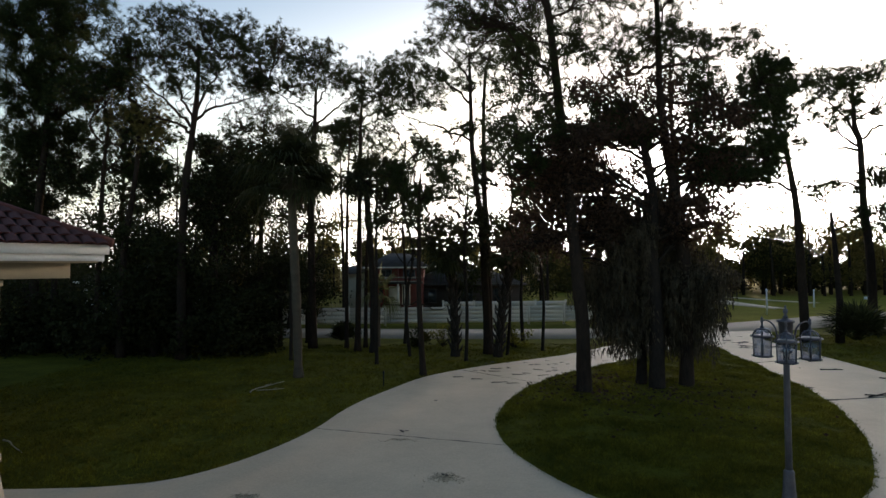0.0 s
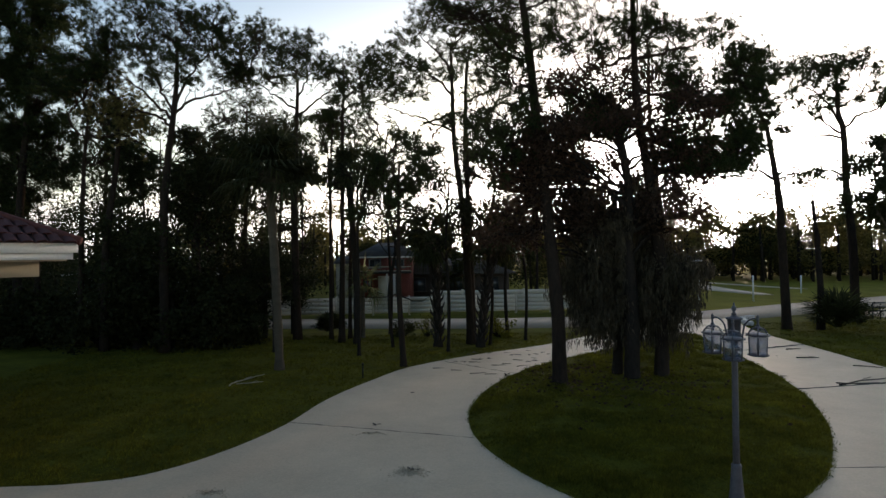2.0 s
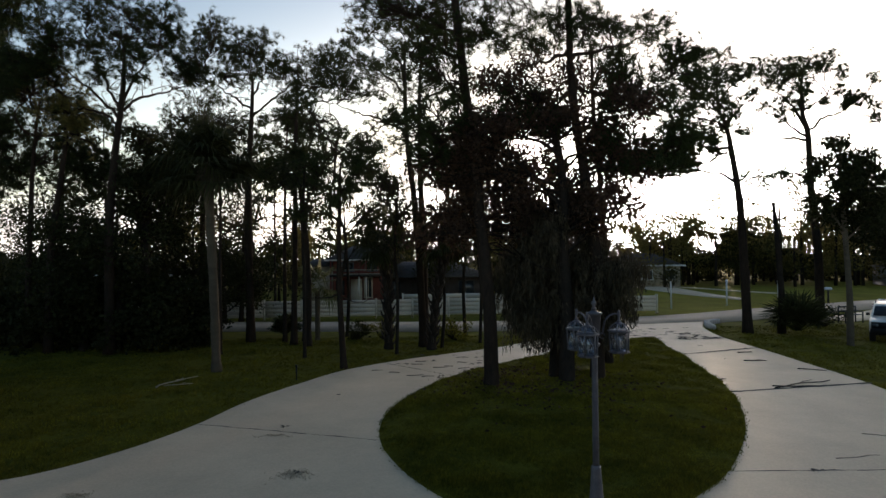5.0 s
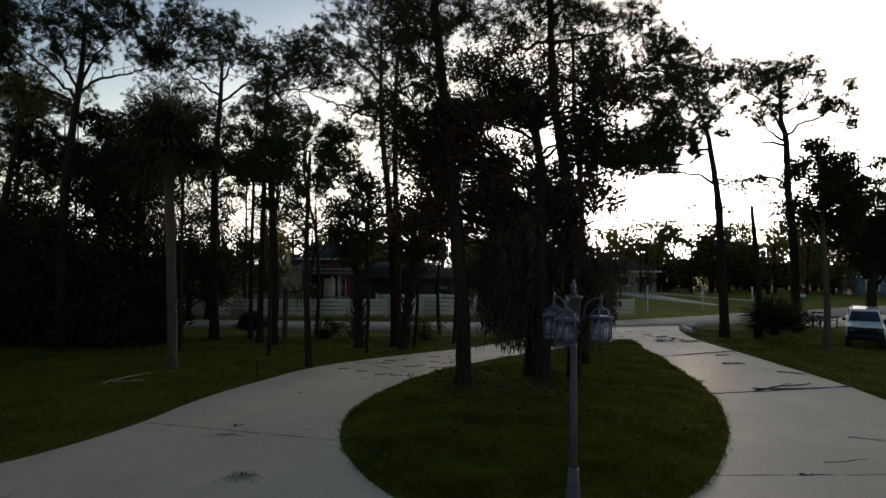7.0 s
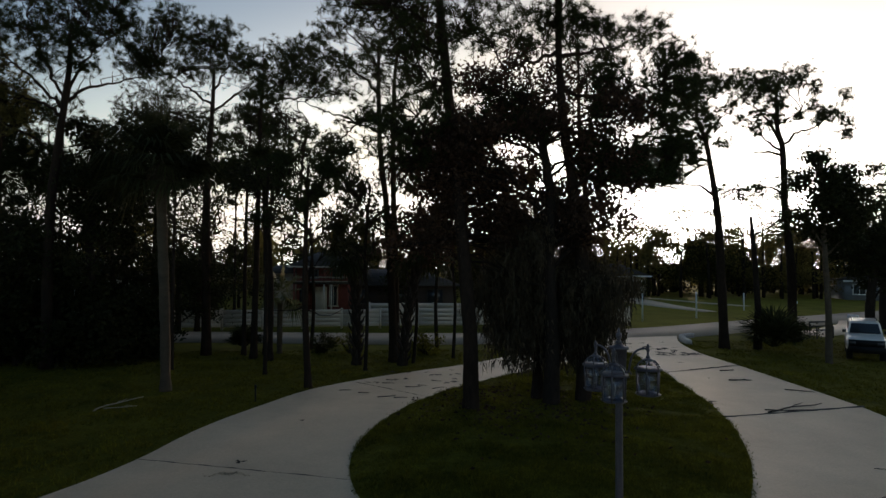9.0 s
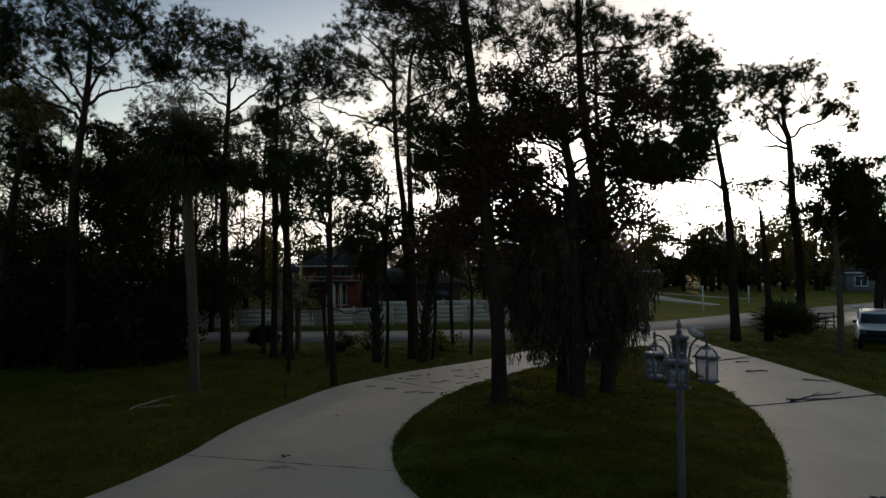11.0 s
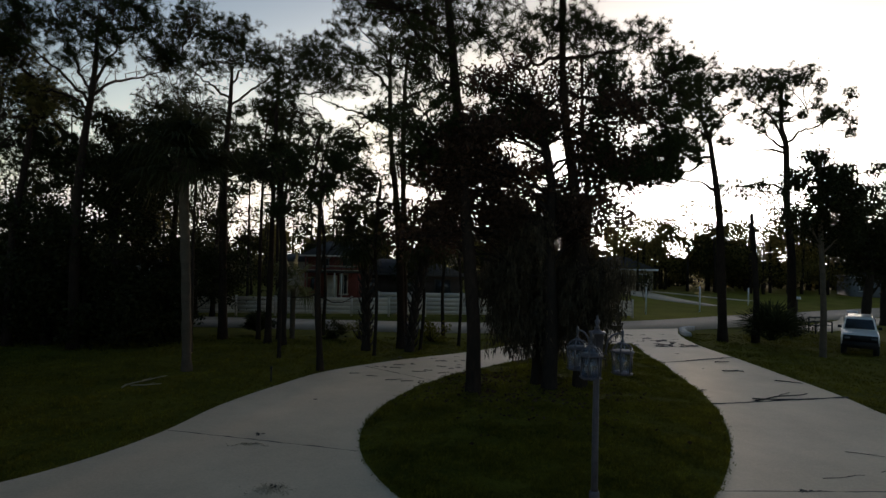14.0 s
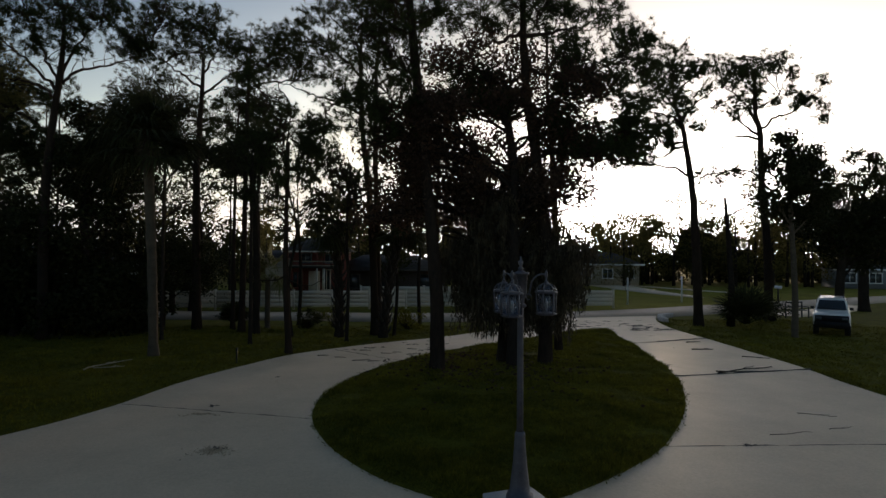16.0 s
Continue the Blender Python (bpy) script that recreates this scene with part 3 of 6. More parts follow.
def broadleaf(x, y, stem, radius, clumps, seed, label, leaf=0.11, per=260, mat=OAK_LEAF, name="oak_tree", category="tree", droop=0.0, depth=0.9, group="", bark=DARK_BARK):
    """A broad-leaved tree; droop hangs strands of foliage from its twigs."""
    rng = np.random.default_rng(seed)
    tree = thing(name, label, category, x, y, 0, group)
    wood, green, hang = Buf(), Buf(), Buf()
    pts = spline([np.array((0, 0, -0.15))] + [np.array((sx - x, 0.1 * (rng.random() - 0.5), sz)) for sx, sz in stem], 6)
    pts = [np.array(p) for p in pts]
    wood.tube(pts, [radius * (1.3 if i == 0 else 1.0) * (1 - 0.6 * i / len(pts)) for i in range(len(pts))], 10, 0.15, rng)
    total = pts[-1][2]
    cs, hs = [], []
    for cx_, cz, rx, rz in clumps:
        c = np.array((cx_ - x, (rng.random() - 0.5) * 1.6 * depth * rx, cz))
        a = trunk_at(pts, min(max(cz - 0.5 - rng.random(), total * 0.3), total))
        limb = arc(a, c, 0.1, rng, 7, 0.07)
        wood.tube(limb, np.linspace(min(0.055, radius * 0.3), 0.014, 7), 6)
        k = int(12 + 16 * rx * rz)
        for e in in_ball(rng, k, 0.3) * (rx, rx * depth, rz) + c:
            s = limb[int(rng.integers(2, 7))]
            wood.tube(arc(s, e, 0.04, rng, 4, 0.09), np.linspace(0.02, 0.006, 4), 4)
            m = max(10, int(6 * per * rx * rz / k * (0.6 + 0.8 * rng.random())))
            cs.append(e + rng.normal(size=(m, 3)) * (0.2, 0.2, 0.16))
            for _ in range(5 if droop else 0):
                ln = droop * (0.15 + 1.7 * rng.random() ** 2)
                t = rng.random((44, 1))
                at = e + rng.normal(size=3) * (0.3, 0.3, 0.15)
                hs.append(at + rng.normal(size=(44, 3)) * 0.09 * (1 - 0.5 * t) - np.array((0, 0, 1)) * t * min(ln, max(0.2, at[2] - 1.0)))
    leaves(green, np.concatenate(cs), leaf, rng)
    part("trunk", wood, bark, tree)
    part("crown", green, mat, tree)
    if hs:
        c = np.concatenate(hs)
        k = len(c)
        w = rng.normal(size=(k, 3)) * 0.012
        d = np.array((0, 0, -1)) * (0.1 + 0.14 * rng.random((k, 1))) + rng.normal(size=(k, 3)) * 0.04
        v = np.stack((c - w, c + w, c + d), 1).reshape(-1, 3)
        hang.add(v, np.arange(k * 3).reshape(k, 3))
        part("hanging_foliage", hang, HAZY_FOLIAGE, tree, "grey-green hanging foliage")
    return tree


# the yard's trees; stems and clumps in the plane through the foot of each
pine(-13.66, 24.5, [(-13.54, 4.34), (-13.15, 7.19), (-12.95, 9.33), (-13.0, 10.77)], 0.17, [(-13.23, 11.01, 0.95, 0.41), (-12.62, 10.16, 0.76, 0.43), (-14.26, 12.1, 0.76, 0.43), (-12.22, 9.27, 0.62, 0.43), (-13.84, 10.36, 0.62, 0.29), (-14.98, 11.57, 0.62, 0.38), (-13.45, 11.68, 0.62, 0.33)], 11, "tall dark pine with a yellowing crown at the wood's edge", limbs=[[(-13.0, 9.1), (-13.76, 9.07), (-14.58, 9.13)], [(-12.98, 9.22), (-12.23, 8.84), (-11.41, 8.46)]], mat=NEEDLE_OLD)
pine(-10.84, 24.0, [(-10.86, 4.73), (-10.73, 7.53), (-10.37, 9.75), (-10.19, 11.27), (-10.19, 12.67)], 0.2, [(-14.18, 12.7, 0.65, 0.65), (-13.12, 13.38, 0.93, 0.65), (-11.97, 13.13, 0.98, 0.75), (-10.68, 13.5, 1.05, 0.77), (-9.53, 13.08, 0.94, 0.77), (-8.54, 13.62, 0.7, 0.52), (-11.3, 12.13, 0.75, 0.33), (-9.9, 12.2, 0.66, 0.33), (-13.45, 12.13, 0.65, 0.33), (-12.45, 12.44, 0.7, 0.42), (-10.42, 14.43, 1.17, 0.42), (-12.05, 14.39, 0.93, 0.42), (-8.02, 12.98, 0.47, 0.38), (-13.05, 11.68, 0.61, 0.23), (-13.99, 11.23, 0.61, 0.33), (-14.43, 11.94, 0.56, 0.33), (-9.81, 11.26, 0.52, 0.23), (-11.32, 11.29, 0.51, 0.23)], 12, "tall pine with a broad flat dark-green crown", limbs=[[(-10.37, 9.82), (-10.87, 10.81), (-11.38, 11.88), (-11.86, 12.7)], [(-10.36, 9.98), (-10.01, 11.03), (-9.33, 11.83), (-8.73, 12.64)], [(-10.36, 9.91), (-9.49, 10.5), (-8.55, 10.71), (-7.61, 11.09)], [(-10.56, 9.4), (-11.29, 9.89), (-12.06, 10.02), (-12.75, 10.11)], [(-10.46, 9.63), (-11.41, 10.59), (-12.25, 11.31), (-12.93, 11.84)]], density=1.5)
pine(-6.1, 27.1, [(-6.2, 6.57), (-6.14, 8.7), (-6.03, 10.95), (-5.94, 12.14)], 0.19, [(-8.83, 13.47, 0.74, 0.74), (-8.15, 14.51, 0.64, 0.48), (-7.47, 14.13, 0.69, 0.53), (-9.25, 12.58, 0.69, 0.42), (-8.2, 12.71, 0.95, 0.53), (-7.14, 12.9, 0.95, 0.53), (-6.22, 13.41, 0.85, 0.48), (-5.38, 13.55, 0.74, 0.48), (-4.97, 12.8, 0.53, 0.45), (-5.96, 12.56, 0.9, 0.34), (-4.62, 12.32, 0.64, 0.34), (-6.58, 13.84, 0.64, 0.37), (-8.48, 12.06, 0.64, 0.24)], 13, "tall straight pine with a rounded crown beside the road", limbs=[[(-6.03, 10.76), (-6.78, 11.31), (-7.56, 11.85), (-8.47, 12.4)], [(-6.07, 10.42), (-5.29, 11.06), (-4.53, 11.71), (-3.93, 12.15)], [(-6.03, 11.08), (-5.57, 12.13), (-5.23, 12.92)]], density=1.4)
pine(-3.85, 26.0, [(-3.78, 3.85), (-3.7, 9.71), (-3.61, 12.0)], 0.15, [(-3.66, 12.87, 0.71, 0.51), (-3.04, 12.24, 0.76, 0.51), (-2.76, 11.47, 1.02, 0.41), (-1.79, 11.55, 1.02, 0.43), (-0.72, 11.38, 1.12, 0.31), (-3.83, 11.49, 0.56, 0.36), (-2.23, 12.33, 0.66, 0.36), (-3.9, 10.73, 0.41, 0.25), (-4.24, 10.28, 0.46, 0.2)], 14, "slim pine with a one-sided crown beside the road", limbs=[[(-3.68, 10.47), (-2.83, 10.76), (-1.55, 10.88), (-0.53, 11.12)], [(-3.66, 10.98), (-2.94, 11.48), (-2.03, 11.96)]])
pine(-4.5, 27.0, [(-4.5, 4.0), (-4.45, 8.0), (-4.3, 10.2)], 0.1, [(-4.4, 10.3, 0.8, 0.5), (-4.9, 9.4, 0.6, 0.4)], 15, "thin young pine trunk in a group of three")
pine(-3.65, 27.2, [(-3.6, 4.0), (-3.4, 7.8), (-3.3, 9.8)], 0.1, [(-3.2, 10.0, 0.8, 0.5), (-2.8, 9.2, 0.6, 0.4)], 16, "thin dark pine trunk in a group of three")
pine(-0.7, 20.2, [(-0.83, 2.34), (-0.84, 4.32), (-0.81, 6.11), (-0.77, 7.06)], 0.12, [(-0.21, 7.73, 0.56, 0.18), (-1.4, 6.48, 0.52, 0.3), (-1.06, 5.62, 0.24, 0.36), (-0.27, 7.05, 0.36, 0.2), (0.24, 6.84, 0.44, 0.26), (-1.21, 7.31, 0.4, 0.22), (-1.78, 6.89, 0.44, 0.28), (-1.96, 9.22, 0.28, 0.14), (1.01, 8.61, 0.28, 0.14), (-0.49, 6.3, 0.28, 0.24), (0.48, 7.55, 0.32, 0.14), (-2.26, 5.35, 0.24, 0.12), (-0.84, 8.06, 0.2, 0.12)], 17, "thin crooked pine with a sparse forked crown by the driveway", limbs=[[(-0.81, 6.27), (-0.98, 7.15), (-1.01, 7.61), (-1.47, 8.15), (-1.69, 8.71), (-2.05, 9.22)], [(-0.77, 6.07), (-0.34, 6.6), (0.17, 7.04), (0.44, 7.51), (0.38, 8.17), (0.29, 8.47)], [(0.39, 8.03), (0.8, 8.46), (1.13, 8.69)], [(-0.82, 5.02), (-1.27, 5.29), (-1.7, 5.34), (-2.06, 5.45)], [(-0.99, 7.51), (-0.76, 8.1), (-0.9, 8.54), (-1.17, 8.86)]], density=0.6, bare=8)
pine(1.93, 25.0, [(1.81, 3.2), (1.59, 6.16), (1.31, 8.62), (1.23, 11.08), (1.21, 13.05)], 0.19, [(-1.67, 12.81, 0.64, 0.37), (-0.92, 13.39, 0.69, 0.37), (-0.05, 13.76, 0.83, 0.39), (1.06, 14.08, 0.84, 0.39), (2.29, 14.01, 0.84, 0.34), (3.27, 13.6, 0.59, 0.42), (3.87, 13.14, 0.42, 0.37), (-1.15, 12.07, 0.69, 0.29), (-0.16, 12.54, 0.69, 0.37), (0.83, 12.81, 0.69, 0.37), (1.82, 13.04, 0.59, 0.37), (2.8, 12.72, 0.59, 0.3), (0.06, 11.55, 0.79, 0.27), (-1.17, 11.33, 0.44, 0.22), (2.48, 11.74, 0.44, 0.2), (1.05, 11.82, 0.59, 0.25), (-2.37, 12.44, 0.34, 0.25), (2.95, 9.03, 0.64, 0.22), (3.6, 9.51, 0.64, 0.25), (4.45, 9.88, 0.54, 0.22), (0.59, 14.66, 0.98, 0.29), (2.31, 14.55, 0.98, 0.3)], 18, "tall twin-stemmed pine with a wide lacy crown", limbs=[[(1.25, 10.05), (0.46, 9.73), (-0.4, 9.89), (-1.25, 10.25), (-2.46, 10.67)], [(1.33, 9.17), (0.45, 9.58), (-0.53, 9.7)], [(1.9, 10.53), (2.9, 11.0), (4.44, 11.41)], [(1.81, 8.98), (2.67, 9.82), (3.32, 10.79), (3.77, 12.14)], [(2.08, 7.87), (2.89, 8.78), (3.77, 9.4), (4.77, 9.82)], [(1.22, 10.84), (0.38, 11.64), (-0.51, 12.15), (-1.43, 12.61)], [(1.23, 11.82), (0.54, 12.82), (-0.18, 13.44)]], twin=[(1.94, 4.43), (1.86, 6.89), (1.82, 9.35), (1.89, 11.93), (2.15, 13.28)], density=0.6, bare=4)
pine(4.04, 16.7, [(4.0, 2.2), (3.8, 4.5), (3.5, 7.3), (3.2, 10.1), (3.0, 12.0), (2.8, 14.7)], 0.22, [(0.9, 11.3, 0.9, 0.4), (1.9, 11.2, 1.2, 0.4), (2.6, 12.0, 1.0, 0.7), (4.0, 10.9, 0.7, 0.4), (4.6, 12.2, 1.3, 0.9), (2.8, 13.4, 2.0, 1.0), (1.5, 12.6, 1.4, 0.8), (3.2, 14.8, 1.6, 0.8), (2.9, 8.8, 0.8, 0.5), (2.0, 8.5, 0.8, 0.5), (3.2, 7.8, 0.7, 0.5), (2.4, 7.4, 0.8, 0.5), (1.8, 7.6, 0.6, 0.4), (3.0, 6.8, 0.7, 0.5), (2.2, 6.5, 0.7, 0.4), (2.8, 9.9, 0.8, 0.5), (1.8, 9.6, 0.7, 0.4)], 19, "large leaning pine on the grass island", bare=4)
pine(7.22, 17.3, [(7.26, 3.15), (7.1, 4.87), (6.89, 6.25), (6.69, 7.79), (6.55, 9.17), (6.43, 10.88), (6.36, 12.25)], 0.21, [(8.49, 9.09, 0.86, 0.62), (9.36, 9.25, 0.72, 0.58), (9.75, 9.75, 0.55, 0.34), (8.09, 9.79, 0.41, 0.34), (10.25, 8.88, 0.31, 0.34), (10.33, 9.83, 0.26, 0.15), (8.67, 8.26, 0.48, 0.21), (9.53, 7.87, 0.48, 0.24), (9.3, 7.01, 0.69, 0.34), (8.43, 6.86, 0.77, 0.34), (9.85, 6.66, 0.38, 0.26), (8.8, 6.27, 0.86, 0.15), (7.9, 6.53, 0.62, 0.33), (5.24, 10.53, 0.62, 0.31), (6.11, 10.63, 0.62, 0.31), (4.38, 10.38, 0.41, 0.26), (6.97, 10.61, 0.62, 0.27), (7.83, 10.65, 0.62, 0.27), (8.87, 10.46, 0.62, 0.27), (5.58, 10.01, 0.48, 0.19), (5.02, 8.65, 0.55, 0.26), (5.7, 8.3, 0.62, 0.33), (4.7, 7.98, 0.55, 0.33), (6.03, 7.6, 0.62, 0.21), (5.34, 7.62, 0.55, 0.21), (4.3, 7.3, 0.48, 0.26), (7.58, 7.57, 0.48, 0.33), (6.48, 11.57, 1.54, 0.34), (9.51, 8.59, 0.52, 0.34), (7.78, 8.63, 0.34, 0.24), (7.39, 6.83, 0.45, 0.38), (9.66, 7.3, 0.45, 0.24)], 20, "tall pine with long spreading limbs on the grass island", limbs=[[(6.58, 8.82), (7.26, 8.64), (8.05, 8.79), (9.0, 8.94)], [(6.54, 9.85), (5.91, 9.61), (5.21, 9.37), (4.69, 9.04)], [(6.72, 7.62), (7.58, 7.35), (8.6, 6.63), (9.8, 6.21)], [(6.5, 9.68), (7.38, 9.92), (8.51, 10.16)], [(6.86, 6.42), (7.73, 6.36), (8.59, 6.24), (10.23, 6.08)]], density=1.3, bare=6)
pine(8.3, 19.7, [(8.2, 3.0), (8.1, 6.0), (7.9, 8.5), (7.8, 10.8)], 0.14, [(8.6, 10.6, 0.9, 0.5), (7.4, 11.2, 0.9, 0.5), (9.2, 9.6, 0.8, 0.4)], 21, "slim pine at the narrow end of the grass island")
pine(17.63, 28.2, [(17.48, 3.69), (17.35, 5.87), (17.16, 7.23), (16.97, 9.1), (16.74, 10.03), (16.55, 11.07), (16.47, 12.72)], 0.22, [(15.49, 13.03, 0.77, 0.44), (16.47, 13.64, 0.55, 0.3), (17.6, 13.11, 0.77, 0.33), (18.16, 12.82, 0.47, 0.27), (16.08, 12.16, 0.6, 0.36), (16.75, 12.45, 0.38, 0.25), (15.07, 11.81, 0.63, 0.36), (15.63, 11.05, 0.71, 0.36), (17.17, 11.3, 0.38, 0.22), (16.47, 10.79, 0.55, 0.36), (16.91, 10.09, 0.41, 0.25), (14.57, 10.7, 0.6, 0.27), (14.01, 9.92, 0.6, 0.3), (15.35, 9.89, 0.49, 0.22), (14.79, 9.33, 0.6, 0.25), (15.62, 9.07, 0.46, 0.16), (14.29, 8.66, 0.6, 0.19), (13.18, 8.48, 0.71, 0.27), (13.46, 9.31, 0.6, 0.24), (14.84, 8.51, 0.6, 0.16), (14.79, 12.46, 0.55, 0.33), (16.13, 10.35, 0.55, 0.27), (16.41, 9.64, 0.44, 0.22), (15.51, 9.51, 0.49, 0.22), (15.07, 8.9, 0.49, 0.19), (15.96, 11.61, 0.6, 0.33), (17.31, 12.47, 0.55, 0.27), (14.93, 11.14, 0.6, 0.27), (14.23, 9.37, 0.6, 0.24), (16.14, 12.94, 0.71, 0.33), (17.08, 10.67, 0.33, 0.22), (13.68, 9.04, 0.54, 0.24), (14.4, 8.05, 0.4, 0.18), (13.5, 7.85, 0.45, 0.2), (15.2, 8.1, 0.35, 0.16), (16.2, 8.75, 0.35, 0.2), (17.5, 9.9, 0.3, 0.2), (17.9, 11.5, 0.35, 0.22)], 22, "leaning pine with a one-sided crown against the low sun", limbs=[[(16.8, 9.92), (16.13, 10.35), (15.12, 10.6), (13.96, 10.74)], [(16.97, 9.04), (16.46, 8.98), (15.96, 8.31), (14.84, 8.29), (13.68, 8.54)], [(17.07, 7.37), (16.23, 7.8), (14.84, 7.96), (12.85, 8.12)], [(16.74, 10.08), (17.45, 10.95), (18.44, 11.72)], [(16.41, 11.29), (17.17, 12.13), (17.93, 12.54)], [(16.63, 10.52), (15.96, 11.33), (15.46, 12.15)]], bare=5)
pine(23.39, 31.5, [(23.32, 4.07), (23.05, 7.15), (22.85, 10.24), (22.54, 11.32), (22.65, 12.73), (22.85, 13.98)], 0.24, [(21.32, 14.19, 0.74, 0.37), (22.43, 14.41, 0.87, 0.43), (23.55, 14.59, 0.74, 0.34), (24.39, 14.68, 0.44, 0.25), (20.87, 13.62, 0.52, 0.34), (21.63, 13.45, 0.68, 0.28), (23.09, 12.86, 0.4, 0.31), (21.94, 11.78, 0.43, 0.28), (21.46, 11.39, 0.34, 0.25), (24.7, 13.71, 0.28, 0.31), (26.11, 12.62, 0.53, 0.34), (26.59, 12.0, 0.34, 0.37), (26.44, 13.41, 0.28, 0.19), (26.77, 11.19, 0.28, 0.25), (25.62, 12.45, 0.44, 0.19), (24.82, 12.9, 0.25, 0.22), (20.51, 11.87, 0.25, 0.22), (20.02, 8.15, 0.68, 0.34), (20.71, 7.85, 0.55, 0.31), (22.71, 8.38, 0.4, 0.52), (22.54, 6.83, 0.46, 0.77), (23.05, 6.07, 0.4, 0.8), (21.54, 8.11, 0.43, 0.22), (22.11, 13.8, 0.74, 0.31), (23.07, 13.92, 0.68, 0.31), (23.94, 14.32, 0.56, 0.28), (21.25, 13.0, 0.49, 0.28), (22.33, 12.87, 0.43, 0.28), (21.78, 12.33, 0.43, 0.25), (23.79, 12.13, 0.31, 0.19), (25.2, 12.0, 0.37, 0.22), (22.74, 12.11, 0.31, 0.25)], 23, "tall pine with a forked open crown beside the road", limbs=[[(22.76, 10.71), (22.13, 12.03), (21.37, 12.51), (20.61, 12.9)], [(22.89, 10.46), (23.85, 11.29), (24.97, 11.66), (25.85, 12.42), (26.5, 12.82)], [(22.57, 11.63), (23.21, 11.93), (23.99, 12.51)], [(22.82, 10.24), (22.0, 10.78), (21.68, 11.62)], [(22.85, 9.99), (21.61, 10.16), (20.82, 9.77)], [(23.0, 7.92), (21.98, 8.21), (20.33, 8.09)]], bare=6)

palm(-4.99, 20.0, [(-5.07, 2.5), (-5.19, 5.0), (-5.27, 6.6)], 0.15, 7.3, 1.25, 31, "cabbage palm with a pale straight trunk and full crown", fronds=74, tall=0.8, dead=14, reach=112)
palm(-3.10, 27.5, [(-3.10, 0.8), (-3.10, 2.26)], 0.12, 2.76, 0.8, 36, "young cabbage palm with pale green hanging fronds", fronds=22, dead=0, tall=0.3, leafmat=PALE_FROND)
palm(-3.1, 25.5, [(-3.1, 3.0), (-3.3, 6.0), (-3.4, 7.4)], 0.14, 7.8, 0.95, 32, "cabbage palm among the pine trunks", bark=DARK_BARK)
palm(0.5, 24.4, [(0.46, 2.0), (0.36, 3.6), (0.31, 4.3)], 0.17, 4.8, 1.1, 33, "short cabbage palm with shaggy frond stubs", tall=0.9, dead=22, boots=True, bark=DARK_BARK)
palm(2.27, 24.2, [(2.47, 2.0), (2.77, 3.6), (2.97, 4.4)], 0.17, 4.9, 1.1, 34, "leaning cabbage palm with shaggy frond stubs", tall=0.9, dead=22, boots=True, bark=DARK_BARK)
broadleaf(19.62, 24.0, [(19.61, 1.82), (19.55, 3.45), (19.47, 5.54), (19.39, 7.41), (19.35, 8.3)], 0.14, [(19.35, 8.46, 0.61, 0.35), (18.74, 7.63, 0.54, 0.44), (19.83, 7.7, 0.75, 0.49), (20.54, 6.91, 0.61, 0.56), (19.09, 6.7, 0.75, 0.56), (20.1, 6.2, 0.84, 0.56), (20.82, 5.7, 0.56, 0.49), (18.6, 5.76, 0.53, 0.49), (19.44, 5.26, 0.74, 0.42), (20.41, 5.04, 0.7, 0.37), (19.63, 7.13, 0.47, 0.37)], 35, "dense dark evergreen with a pale slim trunk beside the parked car", 0.13, 800, OAK_LEAF, "evergreen_tree", "tree", depth=1.0, bark=PALE_BARK)

broadleaf(6.29, 17.1, [(6.3, 2.2), (6.2, 4.0), (6.25, 5.7), (6.0, 7.5)], 0.24, [(4.1, 7.7, 1.0, 0.7), (5.3, 8.0, 1.0, 0.7), (4.6, 6.7, 1.2, 0.7), (6.1, 8.4, 1.0, 0.6), (5.8, 6.6, 0.45, 0.4), (4.1, 5.9, 1.0, 0.6), (5.1, 5.4, 0.8, 0.5), (7.2, 7.2, 0.9, 0.7), (8.0, 8.0, 0.9, 0.6), (5.0, 9.1, 0.8, 0.5), (6.8, 9.2, 0.8, 0.5), (8.6, 7.0, 0.8, 0.6), (3.6, 7.0, 0.8, 0.7), (3.4, 5.0, 0.8, 0.6), (5.2, 4.5, 1.0, 0.5), (3.9, 8.9, 0.7, 0.4), (4.7, 5.0, 0.9, 0.6), (3.5, 6.3, 0.7, 0.6), (5.9, 7.75, 0.8, 0.3), (7.7, 5.8, 0.6, 0.5), (8.1, 5.2, 0.5, 0.4), (7.0, 5.2, 0.6, 0.5), (8.5, 6.2, 0.5, 0.4), (7.6, 6.6, 0.6, 0.4), (6.0, 5.9, 0.4, 0.3), (6.8, 6.1, 0.45, 0.4), (7.2, 4.7, 0.5, 0.4), (6.6, 5.3, 0.4, 0.3), (3.05, 6.61, 0.44, 0.3), (2.61, 6.03, 0.44, 0.3), (3.19, 5.51, 0.44, 0.34), (2.2, 6.36, 0.37, 0.24), (2.42, 5.22, 0.37, 0.24), (2.83, 4.59, 0.51, 0.34), (2.14, 4.39, 0.47, 0.3), (3.33, 4.35, 0.44, 0.34), (3.29, 6.13, 0.34, 0.27)], 41, "rusty-leaved tree in the middle of the grass island", 0.1, 660, RUST_LEAF, depth=1.1)
wg = random.Random(63)
